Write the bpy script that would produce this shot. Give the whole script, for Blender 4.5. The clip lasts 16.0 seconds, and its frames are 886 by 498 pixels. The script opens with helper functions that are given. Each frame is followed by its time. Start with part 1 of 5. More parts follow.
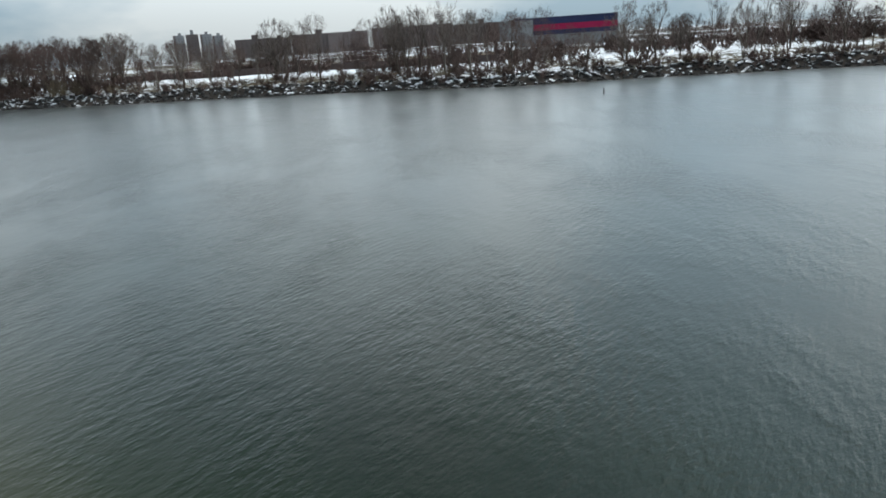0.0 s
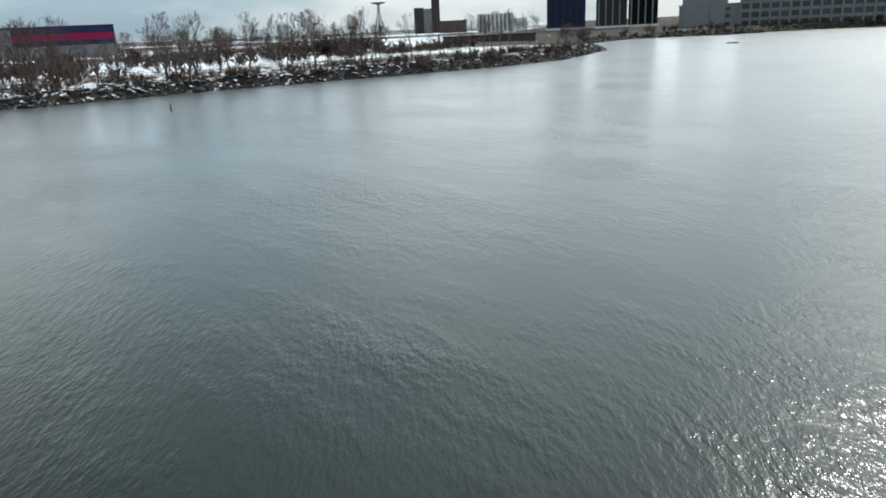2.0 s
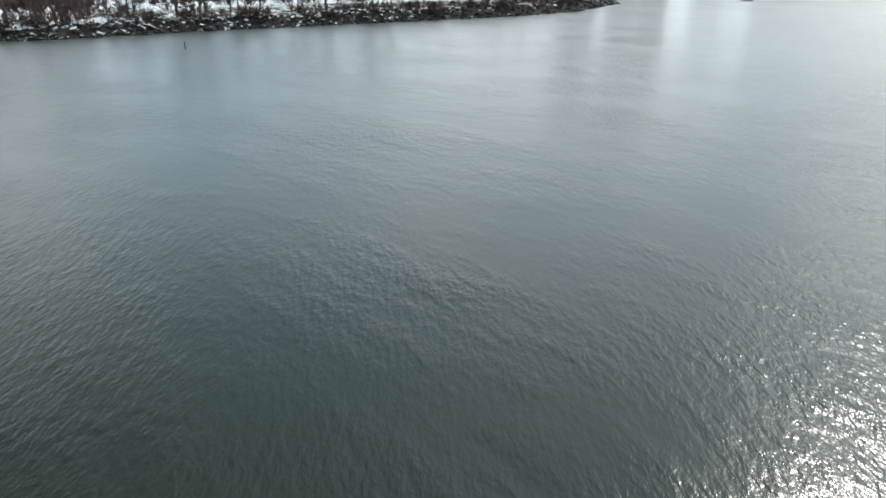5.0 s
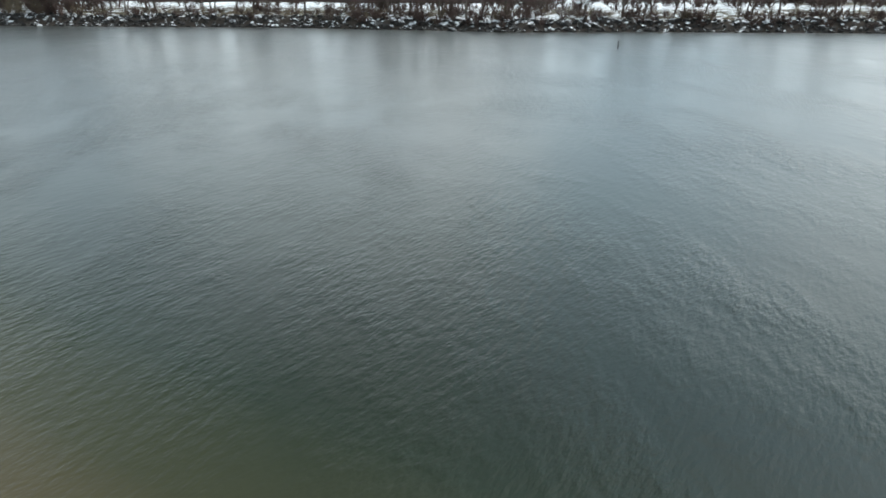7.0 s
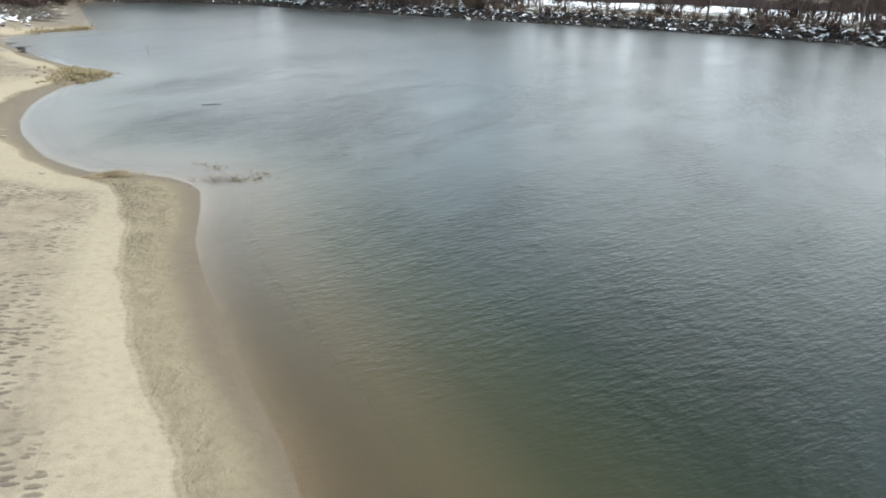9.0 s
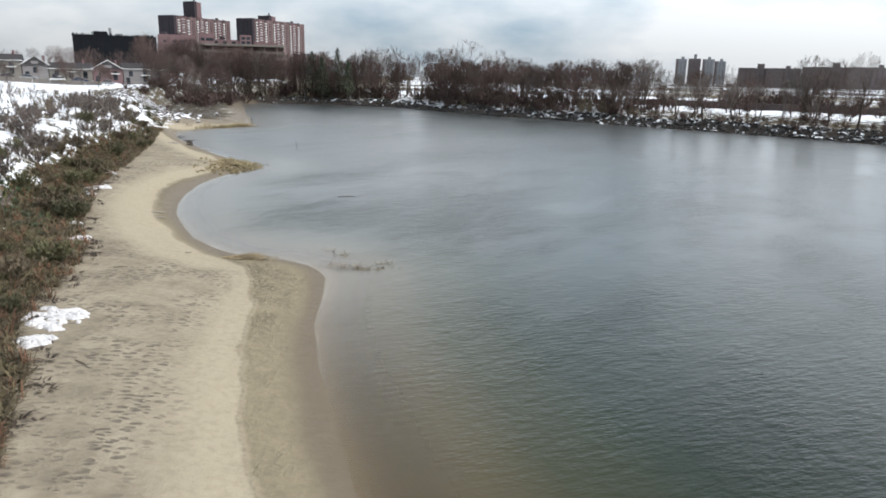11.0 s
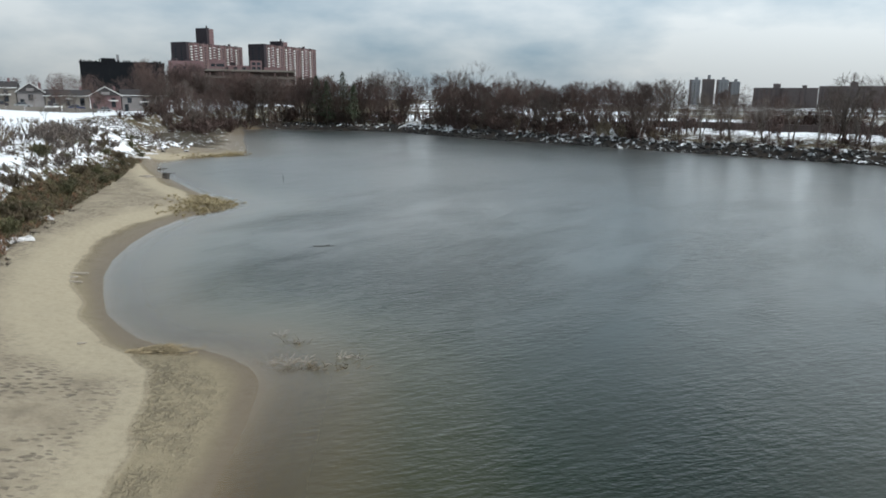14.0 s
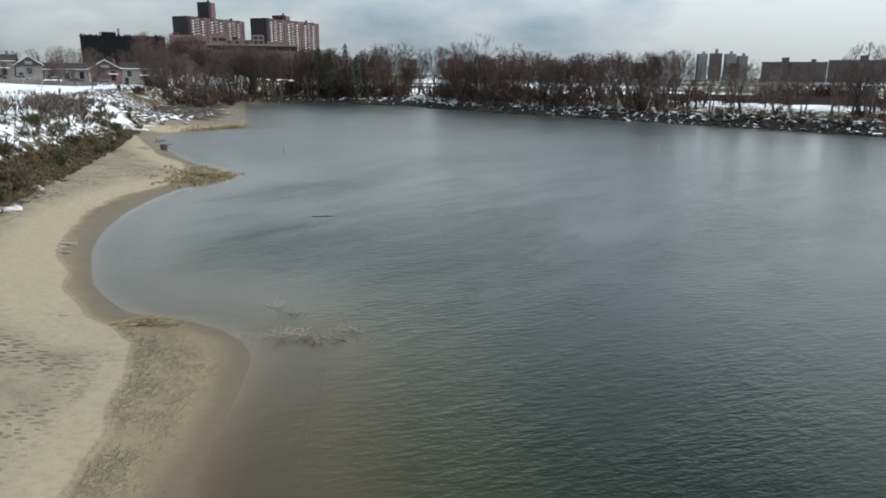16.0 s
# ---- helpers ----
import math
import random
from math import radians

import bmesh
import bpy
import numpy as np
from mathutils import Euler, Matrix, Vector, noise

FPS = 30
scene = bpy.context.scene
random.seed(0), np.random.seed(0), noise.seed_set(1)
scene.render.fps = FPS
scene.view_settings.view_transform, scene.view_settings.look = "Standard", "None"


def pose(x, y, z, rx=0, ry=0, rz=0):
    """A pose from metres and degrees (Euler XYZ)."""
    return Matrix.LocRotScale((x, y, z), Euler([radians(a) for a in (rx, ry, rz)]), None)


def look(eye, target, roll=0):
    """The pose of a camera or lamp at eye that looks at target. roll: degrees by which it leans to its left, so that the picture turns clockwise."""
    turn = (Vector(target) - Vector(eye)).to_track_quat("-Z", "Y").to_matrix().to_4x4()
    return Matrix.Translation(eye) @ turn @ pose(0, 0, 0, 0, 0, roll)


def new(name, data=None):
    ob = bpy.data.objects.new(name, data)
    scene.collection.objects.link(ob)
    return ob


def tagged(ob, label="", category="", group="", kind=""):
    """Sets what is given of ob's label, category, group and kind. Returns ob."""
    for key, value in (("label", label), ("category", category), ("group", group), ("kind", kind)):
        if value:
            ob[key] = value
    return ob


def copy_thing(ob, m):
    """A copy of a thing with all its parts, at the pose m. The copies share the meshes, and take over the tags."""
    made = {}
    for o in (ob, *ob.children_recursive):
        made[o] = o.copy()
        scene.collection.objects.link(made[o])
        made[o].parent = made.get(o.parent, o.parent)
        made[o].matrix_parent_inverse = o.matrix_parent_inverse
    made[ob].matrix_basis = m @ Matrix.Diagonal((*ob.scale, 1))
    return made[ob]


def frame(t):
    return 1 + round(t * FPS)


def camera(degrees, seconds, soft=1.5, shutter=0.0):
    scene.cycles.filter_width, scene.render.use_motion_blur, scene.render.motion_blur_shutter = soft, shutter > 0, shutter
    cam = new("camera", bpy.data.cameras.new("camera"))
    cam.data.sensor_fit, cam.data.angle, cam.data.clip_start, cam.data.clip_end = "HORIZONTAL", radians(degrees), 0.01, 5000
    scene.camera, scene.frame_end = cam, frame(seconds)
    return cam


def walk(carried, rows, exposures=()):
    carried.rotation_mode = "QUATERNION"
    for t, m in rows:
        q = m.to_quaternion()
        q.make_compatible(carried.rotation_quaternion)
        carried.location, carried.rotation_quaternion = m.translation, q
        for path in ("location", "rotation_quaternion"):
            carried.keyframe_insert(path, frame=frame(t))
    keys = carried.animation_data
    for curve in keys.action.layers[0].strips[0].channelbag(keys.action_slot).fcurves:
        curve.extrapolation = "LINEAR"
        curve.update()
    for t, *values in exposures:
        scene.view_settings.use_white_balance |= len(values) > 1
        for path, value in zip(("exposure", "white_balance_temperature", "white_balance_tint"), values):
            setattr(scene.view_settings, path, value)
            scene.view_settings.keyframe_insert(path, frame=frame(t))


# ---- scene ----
cam = camera(64.4, 16.0, soft=1.8)
PATH = [
    (0, (4.387, -8.409, 7.765), (10.256, -0.823, 4.935), -3.72),
    (0.5, (3.214, -6.515, 7.949), (12.161, -3.318, 4.855), -3.60),
    (1, (2.019, -3.862, 8.117), (11.226, -1.510, 5.029), -3.09),
    (1.5, (1.562, -1.689, 8.157), (10.806, 0.574, 5.116), -3.01),
    (2, (1.512, 0.036, 8.217), (10.784, 2.217, 5.197), -2.77),
    (2.5, (1.574, 1.152, 8.095), (10.859, 3.299, 5.090), -2.58),
    (3, (1.514, 1.799, 8.057), (10.721, 3.900, 4.791), -2.43),
    (3.5, (1.171, 1.665, 8.091), (10.258, 3.675, 4.457), -1.59),
    (5.8, (-0.530, 0.880, 8.180), (8.532, 3.015, 4.543), -0.42),
    (6, (-0.600, 0.800, 8.200), (8.420, 3.103, 4.564), -0.24),
    (6.5, (-0.800, -0.300, 8.350), (6.477, 5.519, 4.720), 0.05),
    (7, (-1.000, -2.000, 8.600), (5.329, 4.836, 4.967), 0.02),
    (7.5, (-1.150, -3.900, 8.900), (3.249, 4.297, 5.231), 0.19),
    (8, (-1.250, -5.300, 9.200), (2.752, 3.094, 5.521), 0.36),
    (8.5, (-1.276, -6.352, 9.396), (1.428, 2.543, 5.711), 0.58),
    (9, (-1.416, -6.028, 9.465), (0.540, 3.059, 5.780), 0.85),
    (9.2, (-1.307, -6.067, 9.537), (-0.547, 3.200, 5.858), 1.43),
    (11.3, (-0.980, -5.625, 9.322), (-0.766, 4.105, 7.025), 0.95),
    (11.5, (-0.850, -5.421, 9.357), (-0.646, 4.313, 7.076), 0.72),
    (12, (-0.718, -3.908, 9.305), (-0.514, 5.836, 7.066), 0.57),
    (12.5, (-0.534, -1.568, 9.285), (-0.324, 8.185, 7.088), 0.52),
    (13, (-0.363, 1.008, 9.223), (-0.137, 10.771, 7.074), 0.47),
    (13.5, (-0.107, 3.048, 9.298), (0.124, 12.820, 7.187), 0.52),
    (14, (0.112, 4.312, 9.350), (0.161, 14.089, 7.254), 0.52),
    (14.5, (0.203, 5.056, 9.302), (0.253, 14.820, 7.143), 0.49),
    (15, (0.231, 5.454, 9.172), (0.284, 15.157, 6.753), 0.48),
    (15.5, (0.195, 5.749, 8.742), (0.252, 15.451, 6.319), 0.50),
    (16, (0.115, 5.902, 8.614), (0.106, 15.605, 6.195), 0.43),
]
walk(cam, [(t, look(eye, target, roll)) for t, eye, target, roll in PATH],
     [(0, -0.13, 6320, 8), (0.6, -0.12, 6320, 7), (3.5, -0.14, 6320, 7), (6.2, -0.24, 6320, 7), (7.0, 0.0, 6380, 7), (8.0, 0.2, 6400, 9), (9.2, 0.37, 6430, 11), (11.3, 0.06, 6480, 14), (12.5, -0.18, 6420, 12), (16, -0.26, 6360, 9)])

# ---- world, sun ----
SUN_AZIMUTH, SUN_HEIGHT = 112.0, 40.0
world = bpy.data.worlds.new("world")
scene.world = world
world.use_nodes = True
wn, wl = world.node_tree.nodes, world.node_tree.links
wn.clear()
w_out = wn.new("ShaderNodeOutputWorld")
w_bg = wn.new("ShaderNodeBackground")
w_bg.inputs["Strength"].default_value = 0.1
w_sky = wn.new("ShaderNodeTexSky")
w_sky.sky_type = "NISHITA"
w_sky.sun_disc = False
w_sky.sun_elevation = radians(SUN_HEIGHT)
w_sky.sun_rotation = radians(SUN_AZIMUTH)
w_sky.altitude = 10
w_sky.air_density, w_sky.dust_density, w_sky.ozone_density = 1.0, 2.0, 1.0
w_tc = wn.new("ShaderNodeTexCoord")
w_map = wn.new("ShaderNodeMapping")
w_map.inputs["Scale"].default_value = (1.0, 1.0, 2.6)
w_noise = wn.new("ShaderNodeTexNoise")
w_noise.inputs["Scale"].default_value = 3.4
w_noise.inputs["Detail"].default_value = 7.0
w_noise.inputs["Roughness"].default_value = 0.5
w_ramp = wn.new("ShaderNodeValToRGB")
w_ramp.color_ramp.elements[0].position, w_ramp.color_ramp.elements[0].color = 0.38, (4.0, 5.4, 6.4, 1)
w_ramp.color_ramp.elements[1].position, w_ramp.color_ramp.elements[1].color = 0.60, (8.9, 9.5, 9.65, 1)
w_sep = wn.new("ShaderNodeSeparateXYZ")
# broken cloud: brightest in the lower half of the sky, darker bellies overhead
w_rise = wn.new("ShaderNodeValToRGB")
w_rise.color_ramp.interpolation = "EASE"
w_rise.color_ramp.elements[0].position, w_rise.color_ramp.elements[0].color = 0.0, (1.02, 1.02, 1.02, 1)
w_rise.color_ramp.elements[1].position, w_rise.color_ramp.elements[1].color = 0.85, (0.74, 0.74, 0.74, 1)
w_rise.color_ramp.elements.new(0.14).color = (1.5, 1.5, 1.5, 1)
w_rise.color_ramp.elements.new(0.3).color = (2.1, 2.1, 2.1, 1)
w_rise.color_ramp.elements.new(0.5).color = (1.62, 1.62, 1.62, 1)
w_rise.color_ramp.elements.new(0.66).color = (1.1, 1.1, 1.1, 1)
# the cloud is thinner, and brighter, round the sun
w_dot = wn.new("ShaderNodeVectorMath")
w_dot.operation = "DOT_PRODUCT"
w_dot.inputs[1].default_value = (math.sin(radians(SUN_AZIMUTH)) * math.cos(radians(SUN_HEIGHT)), math.cos(radians(SUN_AZIMUTH)) * math.cos(radians(SUN_HEIGHT)), math.sin(radians(SUN_HEIGHT)))
w_near = wn.new("ShaderNodeMapRange")
w_near.interpolation_type = "SMOOTHSTEP"
for key, value in (("From Min", -0.6), ("From Max", 0.6), ("To Min", 0.68), ("To Max", 0.97)):
    w_near.inputs[key].default_value = value
w_halo = wn.new("ShaderNodeMapRange")
w_halo.interpolation_type = "SMOOTHSTEP"
for key, value in (("From Min", 0.5), ("From Max", 1.0), ("To Min", 0.0), ("To Max", 2.6)):
    w_halo.inputs[key].default_value = value
w_lift = wn.new("ShaderNodeMapRange")
for key, value in (("From Min", 0.3), ("From Max", 0.62), ("To Min", 0.0), ("To Max", 1.0)):
    w_lift.inputs[key].default_value = value
w_glow = wn.new("ShaderNodeMath")
w_glow.operation = "MULTIPLY"
w_sum = wn.new("ShaderNodeMath")
wl.new(w_sep.outputs["Z"], w_lift.inputs["Value"])
wl.new(w_halo.outputs["Result"], w_glow.inputs[0])
wl.new(w_lift.outputs["Result"], w_glow.inputs[1])
wl.new(w_dot.outputs["Value"], w_halo.inputs["Value"])
wl.new(w_near.outputs["Result"], w_sum.inputs[0])
wl.new(w_glow.outputs[0], w_sum.inputs[1])
w_gain = wn.new("ShaderNodeMath")
w_gain.operation = "MULTIPLY"
w_cloud = wn.new("ShaderNodeVectorMath")
w_cloud.operation = "SCALE"
w_mix = wn.new("ShaderNodeMixRGB")
w_mix.inputs["Fac"].default_value = 0.86
wl.new(w_tc.outputs["Generated"], w_sep.inputs["Vector"])
wl.new(w_sep.outputs["Z"], w_rise.inputs["Fac"])
wl.new(w_tc.outputs["Generated"], w_dot.inputs[0])
wl.new(w_dot.outputs["Value"], w_near.inputs["Value"])
wl.new(w_rise.outputs["Color"], w_gain.inputs[0])
wl.new(w_sum.outputs[0], w_gain.inputs[1])
wl.new(w_ramp.outputs["Color"], w_cloud.inputs[0])
wl.new(w_gain.outputs[0], w_cloud.inputs["Scale"])
wl.new(w_tc.outputs["Generated"], w_map.inputs["Vector"])
wl.new(w_map.outputs["Vector"], w_noise.inputs["Vector"])
wl.new(w_noise.outputs["Fac"], w_ramp.inputs["Fac"])
wl.new(w_sky.outputs["Color"], w_mix.inputs["Color1"])
wl.new(w_cloud.outputs["Vector"], w_mix.inputs["Color2"])
wl.new(w_mix.outputs["Color"], w_bg.inputs["Color"])
wl.new(w_bg.outputs["Background"], w_out.inputs["Surface"])

sun = new("sun", bpy.data.lights.new("sun", "SUN"))
sun.data.energy, sun.data.angle, sun.data.color = 2.4, radians(2.0), (1.0, 0.94, 0.86)
_a, _e = radians(SUN_AZIMUTH), radians(SUN_HEIGHT)
sun.matrix_world = look((math.sin(_a) * math.cos(_e) * 50, math.cos(_a) * math.cos(_e) * 50, math.sin(_e) * 50), (0, 0, 0))


# ---- materials ----
def nodes_of(name):
    m = bpy.data.materials.new(name)
    m.use_nodes = True
    n, l = m.node_tree.nodes, m.node_tree.links
    return m, n, l, n["Principled BSDF"]


def noise_node(n, l, scale, detail=4.0, rough=0.55, stretch=(1, 1, 1), coords="Object", turn=0.0):
    tc, mp, nz = n.new("ShaderNodeTexCoord"), n.new("ShaderNodeMapping"), n.new("ShaderNodeTexNoise")
    mp.vector_type = "TEXTURE"
    mp.inputs["Scale"].default_value = tuple(1 / k for k in stretch)
    mp.inputs["Rotation"].default_value = (0, 0, radians(turn))
    nz.inputs["Scale"].default_value, nz.inputs["Detail"].default_value, nz.inputs["Roughness"].default_value = scale, detail, rough
    l.new(tc.outputs[coords], mp.inputs["Vector"])
    l.new(mp.outputs["Vector"], nz.inputs["Vector"])
    return nz.outputs["Fac"]


def ramp_node(n, l, fac, stops):
    r = n.new("ShaderNodeValToRGB")
    r.color_ramp.elements[0].position, r.color_ramp.elements[0].color = stops[0][0], (*stops[0][1], 1)
    r.color_ramp.elements[1].position, r.color_ramp.elements[1].color = stops[-1][0], (*stops[-1][1], 1)
    for p, c in stops[1:-1]:
        e = r.color_ramp.elements.new(p)
        e.color = (*c, 1)
    l.new(fac, r.inputs["Fac"])
    return r.outputs["Color"]


def mix_node(n, l, fac, a, b, mode="MIX"):
    m = n.new("ShaderNodeMixRGB")
    m.blend_type = mode
    for sock, v in ((m.inputs["Fac"], fac), (m.inputs["Color1"], a), (m.inputs["Color2"], b)):
        if isinstance(v, (int, float)):
            sock.default_value = v
        elif isinstance(v, tuple):
            sock.default_value = (*v, 1)
        else:
            l.new(v, sock)
    return m.outputs["Color"]


def calc_node(n, l, op, a, b=0.0, clamp=False):
    m = n.new("ShaderNodeMath")
    m.operation, m.use_clamp = op, clamp
    for sock, v in ((m.inputs[0], a), (m.inputs[1], b)):
        if isinstance(v, (int, float)):
            sock.default_value = v
        else:
            l.new(v, sock)
    return m.outputs[0]


def bump_node(n, l, height, strength, distance):
    b = n.new("ShaderNodeBump")
    b.inputs["Strength"].default_value, b.inputs["Distance"].default_value = strength, distance
    l.new(height, b.inputs["Height"])
    return b.outputs["Normal"]


def surface(name, dark, light, scale=3.0, rough=0.8, bump=0.3, fine=40.0, spread=0.25, vary=0.0, snow=0.0, metal=0.0, coords="Object", island=False, gloss=0.5):
    """A rough surface: two colours mixed by a coarse noise, fine grain, bump; vary: by object; snow: cover on what faces up."""
    m, n, l, p = nodes_of(name)
    a = noise_node(n, l, scale, 5.0, coords=coords)
    f = noise_node(n, l, fine, 3.0, coords=coords)
    both = calc_node(n, l, "ADD", calc_node(n, l, "MULTIPLY", a, 0.65), calc_node(n, l, "MULTIPLY", f, 0.35))
    col = ramp_node(n, l, both, ((0.5 - spread, dark), (0.5 + spread, light)))
    if vary:
        oi = n.new("ShaderNodeNewGeometry" if island else "ShaderNodeObjectInfo")
        hsv = n.new("ShaderNodeHueSaturation")
        l.new(col, hsv.inputs["Color"])
        l.new(calc_node(n, l, "ADD", calc_node(n, l, "MULTIPLY", oi.outputs["Random Per Island" if island else "Random"], 2 * vary), 1 - vary), hsv.inputs["Value"])
        col = hsv.outputs["Color"]
    if snow:
        g = n.new("ShaderNodeNewGeometry")
        sp = n.new("ShaderNodeSeparateXYZ")
        l.new(g.outputs["Normal"], sp.inputs["Vector"])
        sn = noise_node(n, l, 3.5, 4.0, 0.6, coords="Object")
        k = calc_node(n, l, "ADD", sp.outputs["Z"], calc_node(n, l, "MULTIPLY", sn, 1.2))
        k = calc_node(n, l, "MULTIPLY", calc_node(n, l, "SUBTRACT", k, 1.95 - snow), 4.0, True)
        col = mix_node(n, l, k, col, (0.8, 0.82, 0.85))
    l.new(col, p.inputs["Base Color"])
    p.inputs["Roughness"].default_value = rough
    p.inputs["Metallic"].default_value = metal
    p.inputs["Specular IOR Level"].default_value = gloss
    if bump:
        l.new(bump_node(n, l, both, bump, 0.05), p.inputs["Normal"])
    return m


def attr_node(n, name):
    a = n.new("ShaderNodeAttribute")
    a.attribute_name = name
    return a.outputs["Fac"]


def ground_material():
    m, n, l, p = nodes_of("ground_cover")
    sand, wet, snow, grass = (attr_node(n, k) for k in ("sand", "wet", "snow", "grass"))
    big = noise_node(n, l, 0.22, 5.0)
    mid = noise_node(n, l, 1.4, 5.0)
    grain = noise_node(n, l, 22.0, 4.0, 0.7)
    # dry sand: a trampled damp strip by the water below a small scarp, a pale wind-laid crest, trodden sand above it
    shore, strip = attr_node(n, "shore"), attr_node(n, "strip")
    scarp = calc_node(n, l, "ADD", strip, calc_node(n, l, "MULTIPLY", calc_node(n, l, "SUBTRACT", big, 0.5), 1.6))
    edge = calc_node(n, l, "ADD", shore, calc_node(n, l, "MULTIPLY", calc_node(n, l, "SUBTRACT", mid, 0.5), 1.3))

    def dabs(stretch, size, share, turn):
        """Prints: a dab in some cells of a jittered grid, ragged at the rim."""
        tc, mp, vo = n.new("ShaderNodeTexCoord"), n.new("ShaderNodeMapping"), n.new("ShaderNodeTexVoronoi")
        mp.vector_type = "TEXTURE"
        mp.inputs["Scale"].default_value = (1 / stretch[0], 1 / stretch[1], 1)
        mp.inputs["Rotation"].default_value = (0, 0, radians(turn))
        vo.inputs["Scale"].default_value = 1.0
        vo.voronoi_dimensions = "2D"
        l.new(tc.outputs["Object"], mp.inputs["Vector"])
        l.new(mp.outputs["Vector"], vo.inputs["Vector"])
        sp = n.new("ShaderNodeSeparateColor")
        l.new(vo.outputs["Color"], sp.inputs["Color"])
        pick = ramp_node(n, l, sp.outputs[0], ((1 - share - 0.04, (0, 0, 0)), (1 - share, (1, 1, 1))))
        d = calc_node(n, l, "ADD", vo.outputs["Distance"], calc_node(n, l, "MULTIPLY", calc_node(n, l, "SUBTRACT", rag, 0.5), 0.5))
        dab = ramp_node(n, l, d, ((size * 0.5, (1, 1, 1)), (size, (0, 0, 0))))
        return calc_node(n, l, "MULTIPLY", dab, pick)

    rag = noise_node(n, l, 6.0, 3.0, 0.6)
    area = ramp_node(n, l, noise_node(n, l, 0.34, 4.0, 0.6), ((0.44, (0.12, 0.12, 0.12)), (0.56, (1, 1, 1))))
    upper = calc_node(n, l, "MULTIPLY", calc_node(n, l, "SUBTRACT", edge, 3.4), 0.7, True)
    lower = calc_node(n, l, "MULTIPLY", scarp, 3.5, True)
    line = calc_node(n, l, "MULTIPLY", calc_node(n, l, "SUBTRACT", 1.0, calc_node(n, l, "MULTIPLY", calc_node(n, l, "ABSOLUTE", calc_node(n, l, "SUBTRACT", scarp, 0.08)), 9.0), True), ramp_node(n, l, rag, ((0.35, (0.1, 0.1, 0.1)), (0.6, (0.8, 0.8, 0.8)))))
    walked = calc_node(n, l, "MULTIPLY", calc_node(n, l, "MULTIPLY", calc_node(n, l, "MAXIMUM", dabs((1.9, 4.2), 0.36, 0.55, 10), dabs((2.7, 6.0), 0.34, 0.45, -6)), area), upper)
    where = n.new("ShaderNodeSeparateXYZ")
    l.new(n.new("ShaderNodeTexCoord").outputs["Object"], where.inputs["Vector"])
    busy = calc_node(n, l, "ADD", calc_node(n, l, "MULTIPLY", calc_node(n, l, "MULTIPLY", calc_node(n, l, "SUBTRACT", where.outputs["Y"], 14.0), 0.11, True), 0.65), 0.35)
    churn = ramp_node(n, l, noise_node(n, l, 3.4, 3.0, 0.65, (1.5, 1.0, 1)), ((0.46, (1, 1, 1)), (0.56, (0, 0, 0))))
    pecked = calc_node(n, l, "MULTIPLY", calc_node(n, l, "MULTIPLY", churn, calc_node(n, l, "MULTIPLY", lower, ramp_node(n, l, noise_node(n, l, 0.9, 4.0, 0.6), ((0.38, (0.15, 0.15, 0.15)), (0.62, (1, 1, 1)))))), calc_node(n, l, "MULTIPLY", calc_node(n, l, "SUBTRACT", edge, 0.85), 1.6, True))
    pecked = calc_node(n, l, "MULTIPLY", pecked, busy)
    col = ramp_node(n, l, noise_node(n, l, 0.7, 5.0), ((0.3, (0.215, 0.179, 0.132)), (0.5, (0.278, 0.234, 0.171)), (0.7, (0.33, 0.281, 0.207))))
    crest = mix_node(n, l, mid, (0.335, 0.284, 0.203), (0.375, 0.322, 0.232))
    damp = mix_node(n, l, mid, (0.215, 0.178, 0.118), (0.275, 0.232, 0.156))
    col = mix_node(n, l, upper, crest, col)
    col = mix_node(n, l, lower, col, damp)
    # footprints and churned pits also darkened in colour: painted shade of their hollows
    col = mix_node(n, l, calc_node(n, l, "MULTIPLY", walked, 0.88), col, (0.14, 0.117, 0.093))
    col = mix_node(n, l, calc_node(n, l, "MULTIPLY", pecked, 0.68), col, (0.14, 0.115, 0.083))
    col = mix_node(n, l, calc_node(n, l, "MULTIPLY", line, 0.65), col, (0.13, 0.108, 0.075))
    col = mix_node(n, l, 0.22, col, ramp_node(n, l, grain, ((0.3, (0.6, 0.6, 0.6)), (0.7, (1.25, 1.25, 1.25)))), "MULTIPLY")
    col = mix_node(n, l, 0.5, col, ramp_node(n, l, noise_node(n, l, 4.2, 4.0, 0.65), ((0.34, (0.78, 0.77, 0.76)), (0.5, (1, 1, 1)), (0.68, (1.12, 1.12, 1.12)))), "MULTIPLY")
    wetcol = mix_node(n, l, mid, (0.135, 0.105, 0.072), (0.175, 0.138, 0.096))
    sandcol = mix_node(n, l, wet, col, wetcol)
    # turf and bare earth of the banks
    turf = ramp_node(n, l, mid, ((0.3, (0.04, 0.03, 0.019)), (0.5, (0.085, 0.063, 0.038)), (0.7, (0.135, 0.105, 0.062))))
    green = ramp_node(n, l, noise_node(n, l, 0.5, 4.0), ((0.5, (0, 0, 0)), (0.64, (1, 1, 1))))
    turf = mix_node(n, l, calc_node(n, l, "MULTIPLY", green, 0.5), turf, (0.075, 0.085, 0.035))
    earth = mix_node(n, l, mid, (0.022, 0.018, 0.015), (0.055, 0.045, 0.038))
    landcol = mix_node(n, l, grass, earth, turf)
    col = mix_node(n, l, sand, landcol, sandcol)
    # lying snow
    sn = noise_node(n, l, 0.75, 6.0, 0.66, (1, 1, 1))
